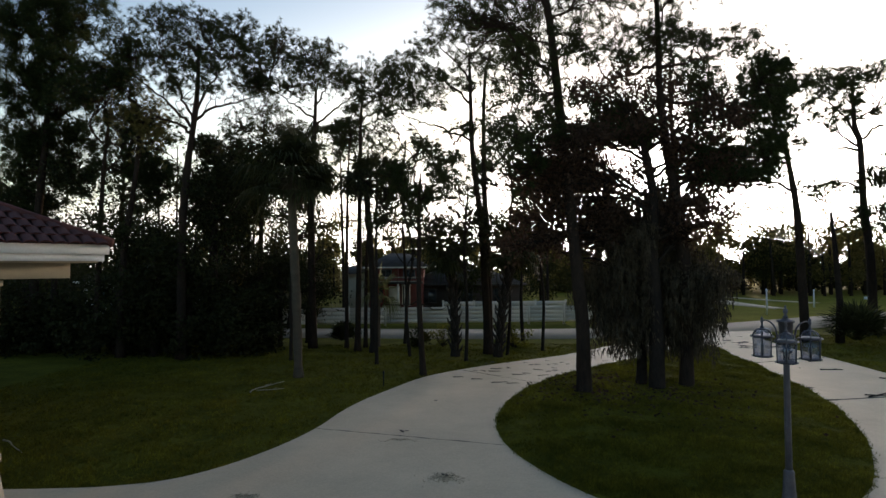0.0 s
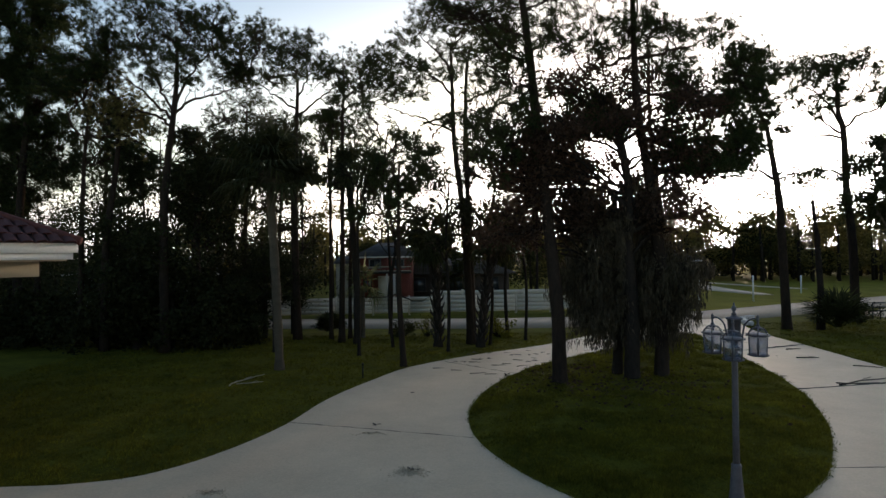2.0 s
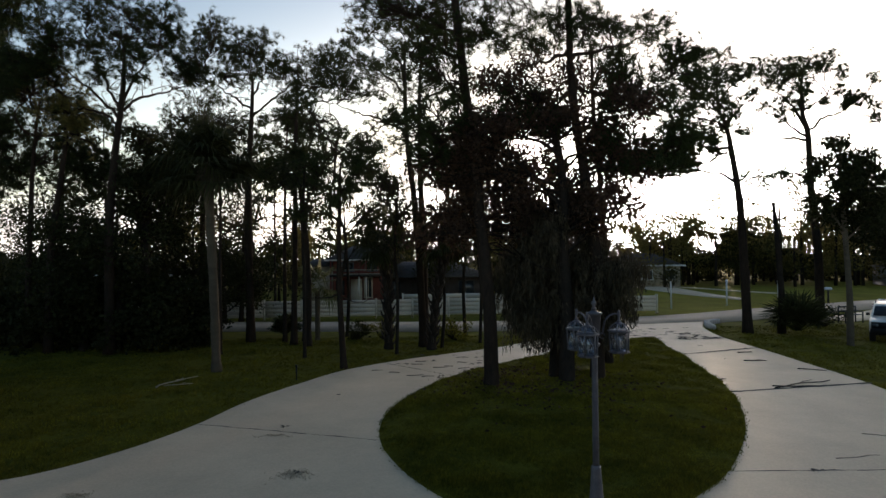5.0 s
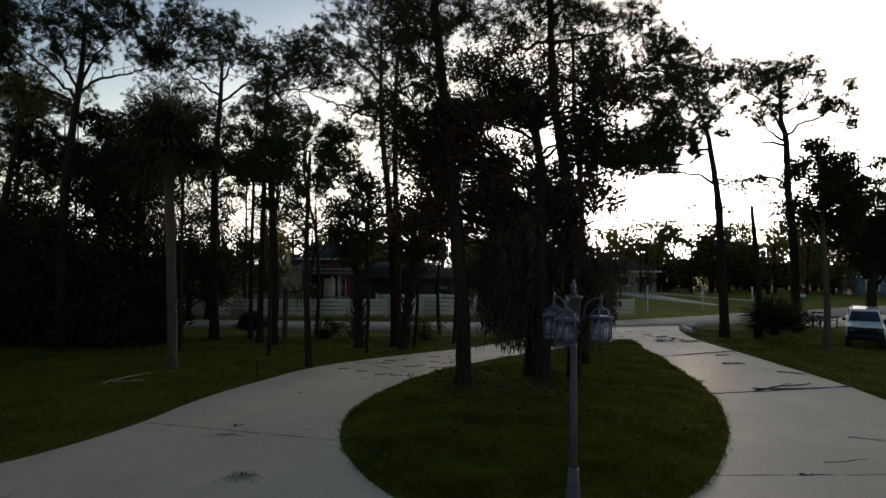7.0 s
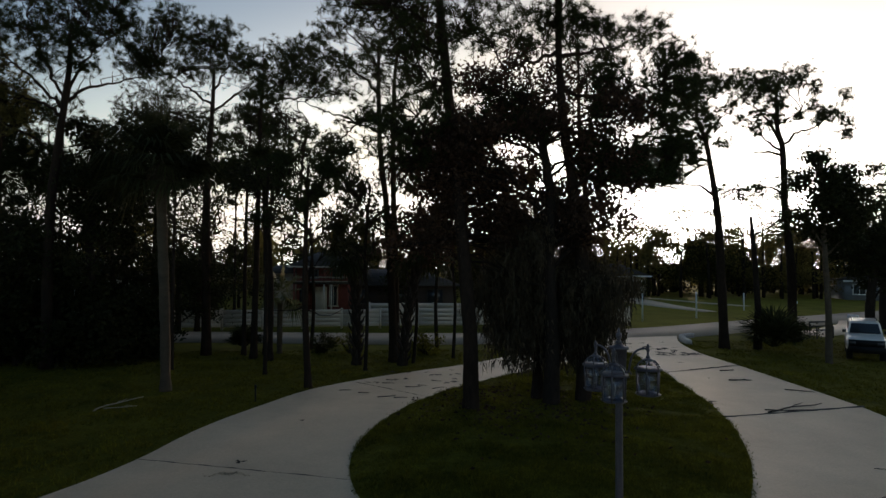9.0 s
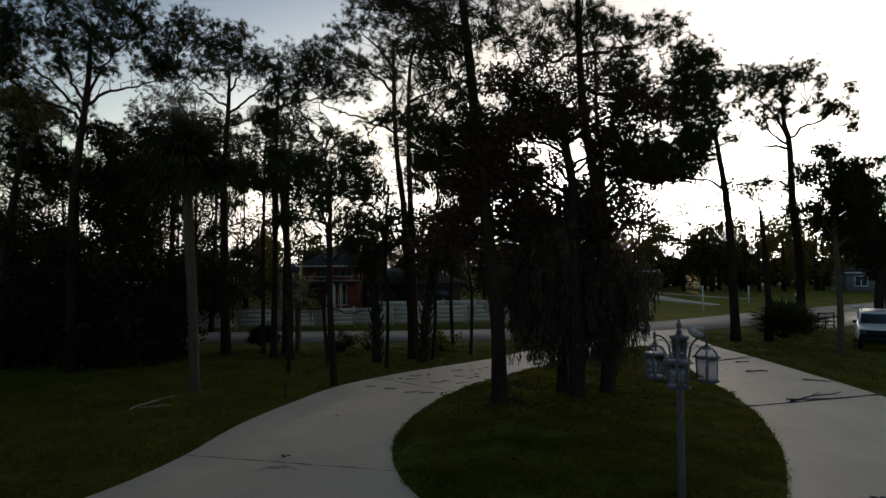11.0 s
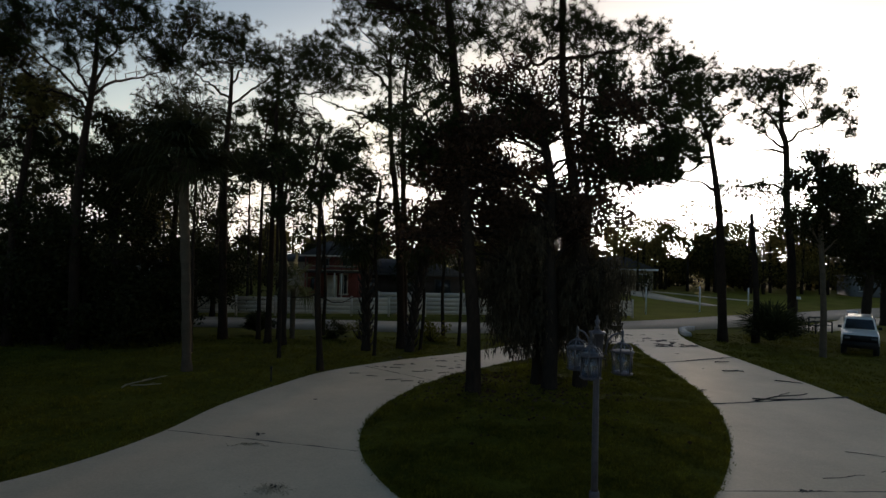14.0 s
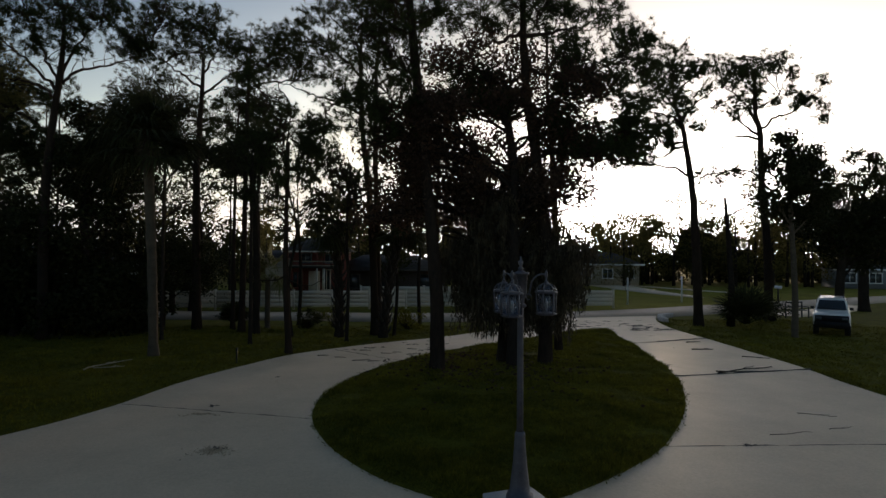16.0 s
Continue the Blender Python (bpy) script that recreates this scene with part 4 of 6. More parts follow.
broadleaf(6.0, 17.7, [(6.1, 1.5), (6.2, 3.0), (6.1, 4.4), (6.0, 5.6)], 0.17, [(4.75 + 3.2 * ((k * 0.618) % 1), 1.9 + 3.9 * wg.random() ** 1.1, 0.25 + 0.4 * wg.random() ** 2, 0.25 + 0.4 * wg.random() ** 2) for k in range(25)], 42, "dark weeping evergreen with foliage hanging near the ground", 0.085, 460, HAZY_FOLIAGE, "weeping_evergreen", "evergreen tree", droop=1.1, depth=1.4)

pine(-19.5, 27.5, [(-19.4, 5.0), (-19.0, 10.0), (-18.6, 15.0), (-18.4, 19.0)], 0.22, [(-20.2, 8.5, 1.3, 1.2), (-18.0, 9.0, 1.0, 1.2), (-19.6, 10.8, 1.5, 1.2), (-17.9, 11.6, 1.0, 1.0), (-20.2, 13.0, 1.4, 1.2), (-18.0, 13.8, 1.3, 1.2), (-19.4, 15.4, 1.6, 1.2), (-17.6, 16.2, 1.2, 1.0), (-18.8, 18.0, 1.5, 1.2), (-21.0, 16.5, 1.2, 1.2)], 24, "tall feathery blue-green evergreen above the wood's edge", 1.5, tuft=0.42)
pine(-15.6, 26.0, [(-15.5, 4.0), (-15.3, 8.0), (-15.0, 11.0)], 0.16, [(-15.6, 10.0, 1.2, 0.8), (-14.4, 11.2, 1.2, 0.8), (-16.2, 11.6, 1.0, 0.7), (-15.0, 8.6, 1.0, 0.6), (-13.9, 9.4, 0.8, 0.5)], 25, "slim dark pine inside the wood's edge", 0.9)
pine(-17.5, 31.0, [(-17.4, 4.0), (-17.2, 8.0), (-17.0, 11.5)], 0.16, [(-17.6, 9.6, 1.4, 0.9), (-16.2, 10.8, 1.3, 0.9), (-18.0, 11.8, 1.2, 0.8), (-16.6, 8.2, 1.0, 0.7)], 26, "slim dark pine inside the wood's edge", 0.9)

# dark oaks under the pines at the wood's edge
broadleaf(-10.25, 25.5, [(-10.15, 2.77), (-10.13, 5.26), (-10.02, 7.25), (-10.03, 8.49)], 0.22, [(-10.27, 8.95, 0.8, 0.55), (-9.5, 8.18, 0.8, 0.6), (-10.51, 7.46, 0.8, 0.65), (-9.29, 6.93, 0.8, 0.65), (-10.1, 6.01, 0.9, 0.65), (-8.87, 5.98, 0.7, 0.55), (-11.04, 6.23, 0.55, 0.55), (-8.33, 7.46, 0.7, 0.55), (-7.86, 6.65, 0.7, 0.45), (-10.26, 4.96, 0.9, 0.55), (-11.3, 7.28, 0.45, 0.5), (-9.02, 4.93, 0.65, 0.45)], 43, "dense dark oak at the wood's edge", 0.14, 560, group="oaks of the yard")
broadleaf(-7.73, 27.5, [(-7.73, 1.54), (-7.74, 2.89), (-7.77, 3.7)], 0.12, [(-7.77, 3.91, 1.08, 0.59), (-8.85, 3.3, 0.97, 0.59), (-6.44, 3.34, 0.97, 0.59), (-7.53, 2.83, 1.21, 0.59), (-5.79, 2.62, 0.59, 0.49), (-9.62, 2.62, 0.75, 0.48), (-8.36, 1.96, 1.35, 0.48), (-6.48, 1.91, 0.97, 0.48)], 47, "dark rounded evergreen mound among the trunks", 0.12, 420, name="evergreen_bush", category="bush", group="")
broadleaf(-12.5, 25.0, [(-12.5, 2.0), (-12.4, 4.5)], 0.2, [(-12.6, 5.0, 1.4, 0.9), (-11.2, 4.2, 1.2, 0.8), (-13.8, 4.0, 1.3, 0.9), (-12.3, 3.0, 1.4, 0.8), (-10.4, 3.0, 1.0, 0.8)], 44, "low dark oak in the shade of the wood", 0.15, 300, group="oaks of the yard")
broadleaf(24.0, 27.0, [(24.0, 2.0), (24.2, 4.0), (24.0, 5.5)], 0.25, [(23.6, 5.8, 1.4, 1.0), (25.2, 5.2, 1.5, 1.0), (24.0, 4.2, 1.5, 0.8), (26.4, 4.4, 1.5, 1.1), (25.4, 6.4, 1.2, 0.8), (25.6, 3.4, 1.3, 0.7), (27.2, 3.3, 1.3, 0.8), (28.4, 4.6, 1.2, 0.9), (27.4, 5.8, 1.3, 1.1), (22.6, 4.9, 0.9, 0.7)], 45, "broad dark oak behind the parked car", 0.16, 280, group="oaks of the yard")


def woods(name, label, spots, seed, leaf, per, tall, mat=WOODS_LEAF, trunks=True, low=0.15):
    """Far trees beyond counting, in one mesh of trunks and one of leaves."""
    rng = np.random.default_rng(seed)
    wood_thing = thing(name, label, "woods", kind="stuff")
    wood, green = Buf(), Buf()
    for x, y, s in spots:
        h = tall * s * (0.75 + 0.5 * rng.random())
        if trunks:
            lean = rng.normal() * 0.3
            wood.tube([(x, y, -0.2), (x + lean * 0.3, y, h * 0.4), (x + lean * 0.8, y, h * 0.72)], [0.05 * h ** 0.5 + 0.04, 0.04 * h ** 0.5, 0.02], 6)
        k = int(11 + 7 * rng.random())
        for i in range(k):
            f = low + (1 - low) * rng.random() ** 0.8
            w = (0.3 + h * 0.17) * (1.15 - f * 0.6)
            c = np.array((x + rng.normal() * w, y + rng.normal() * w, h * f))
            m = int(3.2 * per * (0.5 + rng.random()))
            r = (0.3 + h * 0.085) * (0.6 + 0.8 * rng.random())
            leaves(green, c + in_ball(rng, m) * (r * 1.4, r * 1.4, r), leaf, rng)
    if trunks:
        part("trunks", wood, DARK_BARK, wood_thing)
    part("foliage", green, mat, wood_thing)
    return wood_thing


wr = random.Random(5)
# slimmer pines standing deeper in the woods and across the road
br = random.Random(77)
SLIM = [(-23.0, 33.0), (-20.5, 30.0), (-17.0, 35.0), (-14.2, 30.5), (-12.6, 33.5), (-10.8, 29.0), (-9.6, 36.2), (-26.5, 31.0), (-7.6, 44.5), (-10.5, 47.0), (-4.6, 53.0), (3.4, 54.0), (9.5, 52.5), (-15.0, 46.0), (13.5, 56.0), (-1.0, 56.0)]
for i, (x, y) in enumerate(SLIM):
    h = br.uniform(8.5, 12.0) * (1.25 if y > 43 else 1.0)
    lean = br.uniform(-0.5, 0.5)
    stem = [(x + lean * 0.3, h * 0.35), (x + lean * 0.7, h * 0.7), (x + lean, h)]
    clumps = [(x + lean + br.uniform(-1.6, 1.6), h * br.uniform(0.72, 1.04), br.uniform(0.7, 1.3), br.uniform(0.35, 0.7)) for _ in range(5 if y < 43 else 6)]
    pine(x, y, stem, br.uniform(0.09, 0.15), clumps, 200 + i, "slim dark pine deep in the woods" if y < 43 else "slim dark pine across the road", 0.8, bare=5, tuft=0.28, group="slim pines of the woods", needles=24)

# thin understorey trees near the road
broadleaf(-1.9, 28.6, [(-1.8, 2.0), (-1.9, 4.0), (-2.0, 6.0)], 0.1, [(-2.4, 6.6, 1.0, 0.6), (-1.2, 6.0, 0.9, 0.6), (-2.9, 5.2, 0.8, 0.5), (-1.6, 7.6, 0.9, 0.5), (-0.8, 4.8, 0.7, 0.5)], 141, "thin dark understorey tree beside the road", 0.12, 130, group="thin trees by the road")
broadleaf(3.9, 28.3, [(3.8, 2.0), (3.9, 4.0), (4.0, 6.5)], 0.1, [(3.4, 6.6, 1.0, 0.6), (4.7, 6.2, 0.9, 0.6), (4.4, 7.8, 1.0, 0.5), (3.2, 8.2, 0.8, 0.5), (5.0, 5.0, 0.8, 0.6)], 142, "thin dark understorey tree beside the road", 0.12, 130, group="thin trees by the road")
broadleaf(-6.8, 29.0, [(-6.8, 2.0), (-6.6, 4.0), (-6.7, 5.5)], 0.1, [(-7.3, 5.4, 0.9, 0.6), (-6.0, 5.8, 0.9, 0.6), (-6.6, 6.8, 0.9, 0.6), (-7.8, 6.6, 0.7, 0.5), (-5.6, 4.6, 0.7, 0.5)], 143, "thin dark understorey tree beside the road", 0.12, 130, group="thin trees by the road")
lr_ = random.Random(91)
for k, (tx, ty, half, lo, hi, n_) in enumerate(((-1.4, 24.4, 1.4, 4.6, 9.8, 11), (0.9, 23.2, 1.2, 4.4, 7.4, 9), (2.7, 24.6, 1.3, 4.4, 9.6, 14), (-2.6, 22.6, 1.0, 5.6, 8.0, 6), (4.4, 25.8, 1.1, 4.2, 9.0, 12), (-6.2, 23.6, 1.2, 5.0, 9.6, 14))):
    bend = lr_.uniform(-0.4, 0.4)
    broadleaf(tx, ty, [(tx + bend * 0.5, 2.2), (tx - bend * 0.4, 4.4), (tx + bend, 6.6), (tx + bend * 0.4, hi - 0.6)], 0.075, [(tx + lr_.uniform(-half, half), lr_.uniform(lo, hi), lr_.uniform(0.35, 0.7), lr_.uniform(0.25, 0.5)) for _ in range(n_)], 160 + k, "thin dark crooked tree with sparse small leaves", 0.085, 270, group="thin trees by the road", depth=1.3)
broadleaf(19.6, 42.2, [(19.6, 1.0), (19.55, 1.8)], 0.06, [(19.2, 2.2, 0.5, 0.4), (20.0, 2.3, 0.5, 0.45), (19.6, 2.7, 0.5, 0.35), (19.5, 1.8, 0.5, 0.3)], 171, "small round-headed ornamental tree across the road", 0.09, 300, WOODS_LEAF, group="thin trees by the road")
pine(-9.6, 30.0, [(-9.5, 4.0), (-9.4, 8.0), (-9.3, 11.5)], 0.17, [(-9.5, 12.0, 1.2, 0.6), (-10.6, 11.4, 1.1, 0.6), (-8.5, 11.6, 1.0, 0.6), (-10.2, 10.4, 1.0, 0.6), (-8.8, 10.2, 1.0, 0.6), (-11.4, 10.4, 0.9, 0.6), (-7.8, 10.6, 0.8, 0.5), (-9.4, 9.2, 1.0, 0.5), (-10.8, 9.2, 0.9, 0.5)], 27, "slim dark pine inside the wood's edge", 0.9)
broadleaf(33.2, 36.5, [(33.2, 2.5), (33.4, 5.0), (33.2, 7.5)], 0.35, [(32.4, 8.2, 1.6, 1.1), (34.4, 8.8, 1.7, 1.1), (31.6, 6.4, 1.5, 1.0), (33.6, 6.2, 1.7, 1.0), (35.6, 7.0, 1.6, 1.2), (33.4, 10.0, 1.3, 0.8), (30.8, 5.0, 1.2, 0.8), (34.8, 5.0, 1.5, 0.8), (36.8, 5.6, 1.4, 1.0)], 144, "broad dark oak beside the road", 0.17, 200, group="oaks of the yard")

woods("left_woods", "dense dark woods beside the lawn", [(x, 27 + wr.uniform(-2, 14) + max(0, -x - 14) * 0.1, wr.uniform(0.6, 1.25)) for x in [wr.uniform(-36, -9) for _ in range(38)]], 51, 0.15, 54, 6.6, OAK_LEAF)
woods("undergrowth", "dark shrubs and saplings along the wood's edge", [(x, 24.6 + 0.25 * (x + 10) * -0.35 + wr.uniform(-0.5, 3.0), wr.uniform(0.5, 1.1)) for x in [wr.uniform(-26, -8.0) for _ in range(46)]], 52, 0.18, 28, 2.6, OAK_LEAF, trunks=False, low=0.05)
woods("far_woods", "far line of dark trees beyond the road", [(x, 86 + wr.uniform(-6, 22), wr.uniform(0.7, 1.2)) for x in [wr.uniform(-48, 90) for _ in range(100)]], 53, 0.52, 18, 6.8, HAZED_LEAF, low=0.0)
woods("far_thicket", "dark thicket at the foot of the far tree line", [(x, 84 + wr.uniform(-3, 8), wr.uniform(0.7, 1.3)) for x in [wr.uniform(14, 84) for _ in range(46)]], 57, 0.55, 17, 3.6, trunks=False, low=0.02)
woods("tall_far_woods", "taller lacy trees in the far tree line", [(x, 74 + wr.uniform(-6, 10), wr.uniform(0.7, 1.25)) for x in [wr.uniform(-40, 84) for _ in range(105)]], 56, 0.28, 23, 10.5, HAZED_LEAF, low=0.12)
woods("roadside_woods", "dark trees across the road behind the fence", [(x, 52 + wr.uniform(-3, 10), wr.uniform(0.6, 1.2)) for x in [wr.uniform(-42, 16) for _ in range(27)]], 54, 0.22, 60, 6.0, low=0.15)
woods("right_woods", "dark trees beside the neighbouring house", [(x, 68 + 0.45 * (x - 34) + wr.uniform(0, 9), wr.uniform(0.8, 1.2)) for x in [wr.uniform(36, 84) for _ in range(20)]], 55, 0.26, 60, 8.0, low=0.25)


# ---- lamp post ----
def lamp_post(x, y, z):
    lamp = thing("lamp_post", "weathered blue-grey metal lamp post with three hanging lanterns", "lamp post", x, y, z)
    b = Buf()
    b.box(0, 0, 0.03, 0.68, 0.68, 0.1, 17)
    part("base_slab", b, KERB, lamp, "square pale concrete footing")
    b = Buf()
    b.tube([(0, 0, h) for h in (0.08, 0.16, 0.17, 0.3, 0.55, 0.85, 0.9, 0.92)], [0.175, 0.17, 0.135, 0.118, 0.088, 0.066, 0.066, 0.05], 8)
    part("flared_foot", b, LAMP_METAL, lamp)
    b = Buf()
    b.tube([(0, 0, h) for h in (0.9, 1.5, 2.2, 2.58)], [0.043, 0.04, 0.038, 0.038], 12)
    part("pole", b, LAMP_METAL, lamp, smooth=True)
    b = Buf()
    b.tube([(0, 0, h) for h in (2.43, 2.45, 2.47, 2.49, 2.55, 2.59, 2.61, 2.84, 2.845, 2.87, 2.875, 2.9)], [0.045, 0.075, 0.075, 0.045, 0.05, 0.072, 0.075, 0.088, 0.108, 0.108, 0.06, 0.03], 8)
    part("head_block", b, LAMP_METAL, lamp)
    b = Buf()
    b.lathe(0, 0, [(2.89, 0.022), (2.92, 0.035), (2.945, 0.013), (2.975, 0.03), (3.01, 0.03), (3.025, 0.01), (3.05, 0.014), (3.07, 0.004)], 10)
    part("finial", b, LAMP_METAL, lamp, smooth=True)
    for ang in (-120, 0, 120):
        a = radians(ang)
        d = np.array((math.cos(a), math.sin(a), 0))
        arm = Buf()
        path = [d * r + (0, 0, h) for r, h in ((0.06, 2.62), (0.1, 2.6), (0.125, 2.7), (0.14, 2.76), (0.19, 2.82), (0.26, 2.85), (0.32, 2.84))]
        arm.tube(spline(path, 5), 0.011, 6)
        curl = [d * (0.1 + 0.035 * math.cos(t)) + (0, 0, 2.57 + 0.035 * math.sin(t)) for t in np.linspace(0, 5.2, 12)]
        arm.tube(curl, 0.007, 5)
        part("scroll_arm", arm, LAMP_METAL, lamp, smooth=True)
        cx_, cy_ = d[0] * 0.32, d[1] * 0.32
        lan = Buf()
        lan.lathe(cx_, cy_, [(2.755, 0.016), (2.775, 0.026), (2.795, 0.012), (2.83, 0.012), (2.85, 0.022), (2.87, 0.014), (2.888, 0.02), (2.92, 0.003)], 10)
        lantern = part("lantern", lan, LAMP_METAL, lamp, smooth=True)
        lantern.location = (0, 0, -0.02)
        cap = Buf()
        cap.tube([(cx_, cy_, h) for h in (2.635, 2.642, 2.658, 2.665)], [0.139, 0.148, 0.146, 0.13], 6)
        cap.tube([(cx_, cy_, h) for h in (2.738, 2.742, 2.755, 2.77)], [0.06, 0.064, 0.045, 0.016], 6)
        part("domed_cap", cap, LAMP_METAL, lantern)
        dome = Buf()
        dome.tube([(cx_, cy_, h) for h in (2.66, 2.69, 2.718, 2.742)], [0.129, 0.116, 0.094, 0.062], 6)
        g_ = part("dome_glass", dome, LAMP_GLASS, lantern, "clear faceted glass dome")
        g_.visible_shadow = False
        for k in range(6):
            t = k * math.pi / 3
            rib = Buf()
            rib.tube([(cx_ + math.cos(t) * r, cy_ + math.sin(t) * r, h) for r, h in ((0.132, 2.66), (0.119, 2.69), (0.097, 2.718), (0.065, 2.742))], 0.008, 4)
            part("dome_rib", rib, LAMP_METAL, lantern)
        tray = Buf()
        tray.tube([(cx_, cy_, h) for h in (2.36, 2.37, 2.385, 2.395, 2.4)], [0.056, 0.125, 0.137, 0.125, 0.112], 6)
        part("bottom_ring", tray, LAMP_METAL, lantern)
        for k in range(6):
            t = (k + 0.5) * math.pi / 3
            lo, hi = 0.11 * math.cos(math.pi / 6), 0.12 * math.cos(math.pi / 6)
            u = np.array((-math.sin(t), math.cos(t), 0)) * 0.051
            o = np.array((math.cos(t), math.sin(t), 0))
            c0 = np.array((cx_, cy_, 0))
            q = [c0 + o * lo - u + (0, 0, 2.39), c0 + o * lo + u + (0, 0, 2.39), c0 + o * hi + u * 1.1 + (0, 0, 2.635), c0 + o * hi - u * 1.1 + (0, 0, 2.635)]
            pane = Buf()
            pane.add(q + [p - o * 0.004 for p in q], [(0, 1, 2, 3), (7, 6, 5, 4), (0, 4, 5, 1), (1, 5, 6, 2), (2, 6, 7, 3), (3, 7, 4, 0)])
            g_ = part("glass_pane", pane, LAMP_GLASS, lantern, "clear seeded glass")
            g_.visible_shadow = False
            t = k * math.pi / 3
            bar = Buf()
            bar.tube([(cx_ + math.cos(t) * 0.117, cy_ + math.sin(t) * 0.117, 2.38), (cx_ + math.cos(t) * 0.128, cy_ + math.sin(t) * 0.128, 2.64)], 0.0085, 4)
            part("cage_bar", bar, LAMP_METAL, lantern)
        bulb = Buf()
        bulb.lathe(cx_, cy_, [(2.385, 0.016), (2.45, 0.014), (2.465, 0.02), (2.505, 0.024), (2.545, 0.014), (2.57, 0.003)], 8)
        part("bulb", bulb, FROSTED, lantern, "unlit frosted bulb", True)
    return lamp


lamp_post(4.52, 7.65, 0.15)


# ---- the porch of the house ----
def porch():
    h = thing("house_porch", "porch corner with a red tile hip roof and white fascia", "house", -6.95, 12.0)
    h.rotation_euler = (0, 0, radians(48.7))
    z = 3.92
    for y, zz, w, label in ((0.0, z + 0.22, 0.2, "upper white fascia board"), (0.07, z + 0.055, 0.15, "lower white fascia board")):
        b = Buf()
        b.box(-4.5 - y, y, zz, 9.0, 0.05, w)
        part("fascia_board", b, WHITE, h, label)
        b = Buf()
        b.box(-y, 3.5 + y + 0.03, zz, 0.05, 7.0, w)
        part("fascia_board", b, WHITE, h, label)
    b = Buf()
    b.box(-4.4, 3.6, z - 0.03, 8.5, 6.9, 0.04)
    part("soffit", b, STUCCO, h, "beige soffit")
    b = Buf()
    b.box(-4.6, 0.85, z - 0.21, 8.2, 0.34, 0.32)
    b.box(-0.85, 3.9, z - 0.21, 0.34, 5.7, 0.32)
    part("beam", b, STUCCO, h, "beige stuccoed beam")
    for x, y in ((-1.8, 0.95), (-6.5, 0.95)):
        b = Buf()
        b.tube([(x, y, q) for q in (0.0, 0.12, 0.13, 3.4, 3.42, 3.52)], [0.24, 0.24, 0.19, 0.17, 0.22, 0.22], 16)
        part("column", b, STUCCO, h, "pale round column")
    # house mass out of view, added to shade the left lawn and woods
    b = Buf()
    b.box(-6.2, 6.6, 1.95, 7.0, 7.6, 3.9)
    part("unseen_shade_wall", b, STUCCO, h, "plain stuccoed block behind the porch, unseen, added to cast shade")
    # roof decks: the front slope and the hipped side
    rise, run = 1.75, 3.6
    b = Buf()
    b.add([(0.08, -0.08, z + 0.32), (-9, -0.08, z + 0.32), (-9, run, z + 0.32 + rise), (-run, run, z + 0.32 + rise)], [(0, 3, 2, 1)])
    b.add([(0.08, -0.08, z + 0.32), (0.08, 7.2, z + 0.32), (-run, run, z + 0.32 + rise)], [(0, 1, 2)])
    part("roof_deck", b, SHINGLE, h)
    tile = Buf()
    a = np.linspace(0, math.pi, 6)
    outer = [(math.cos(t) * 0.12, 0, math.sin(t) * 0.06 + 0.015) for t in a]
    inner = [(math.cos(t) * 0.1, 0, math.sin(t) * 0.045 + 0.005) for t in a]
    ring = outer + inner[::-1]
    k = len(ring)
    tile.add([(p[0], -0.21, p[2] + 0.012) for p in ring] + [(p[0] * 0.9, 0.21, p[2] - 0.01) for p in ring], [(i, (i + 1) % k, k + (i + 1) % k, k + i) for i in range(k)] + [tuple(range(6)) + tuple(range(6, 12))])
    first = None
    slope = math.atan2(rise, run)
    for row in range(9):
        s = 0.12 + row * 0.37
        y = s * math.cos(slope) - 0.08
        zz = z + 0.33 + s * math.sin(slope)
        x = -y - 0.12
        while x > -5.2:
            if first is None:
                first = part("roof_tile", tile, TILE, h)
                ob = first
            else:
                ob = new("roof_tile", first.data)
                ob.parent = h
            ob.location, ob.rotation_euler = (x, y, zz + 0.006 * math.sin(x * 9 + row)), (slope, 0, 0.03 * math.sin(x * 5 + row * 2))
            x -= 0.25
    b = Buf()
    b.tube([(0.05 - run * t, -0.05 + run * t, z + 0.36 + rise * t) for t in np.linspace(0, 1, 10)], [0.09] * 10, 8, 0.15, np.random.default_rng(3))
    part("hip_ridge", b, TILE, h, "rounded red ridge tiles")
    return h


porch()

# unseen front of the porch's house, added behind the driveway court to block sky
b = Buf()
b.box(4.0, -8.4, 1.9, 36.0, 0.3, 4.0)
tagged(part("unseen_house_wall", b, STUCCO), "plain beige stuccoed house wall, unseen, added to block sky", "wall", kind="structure")
# its roof, likewise out of view and added to block more sky
b = Buf()
b.add([(-15, -7.8, 3.95), (23, -7.8, 3.95), (23, -7.8, 4.15), (-15, -7.8, 4.15), (-12, -14.0, 7.2), (20, -14.0, 7.2), (-15, -20.0, 3.95), (23, -20.0, 3.95)], [(0, 1, 2, 3), (3, 2, 5, 4), (4, 5, 7, 6), (6, 7, 1, 0), (2, 1, 7, 5), (0, 3, 4, 6)])
tagged(part("unseen_house_roof", b, TILE), "plain red hipped house roof, unseen, added to block sky", "roof", kind="structure")


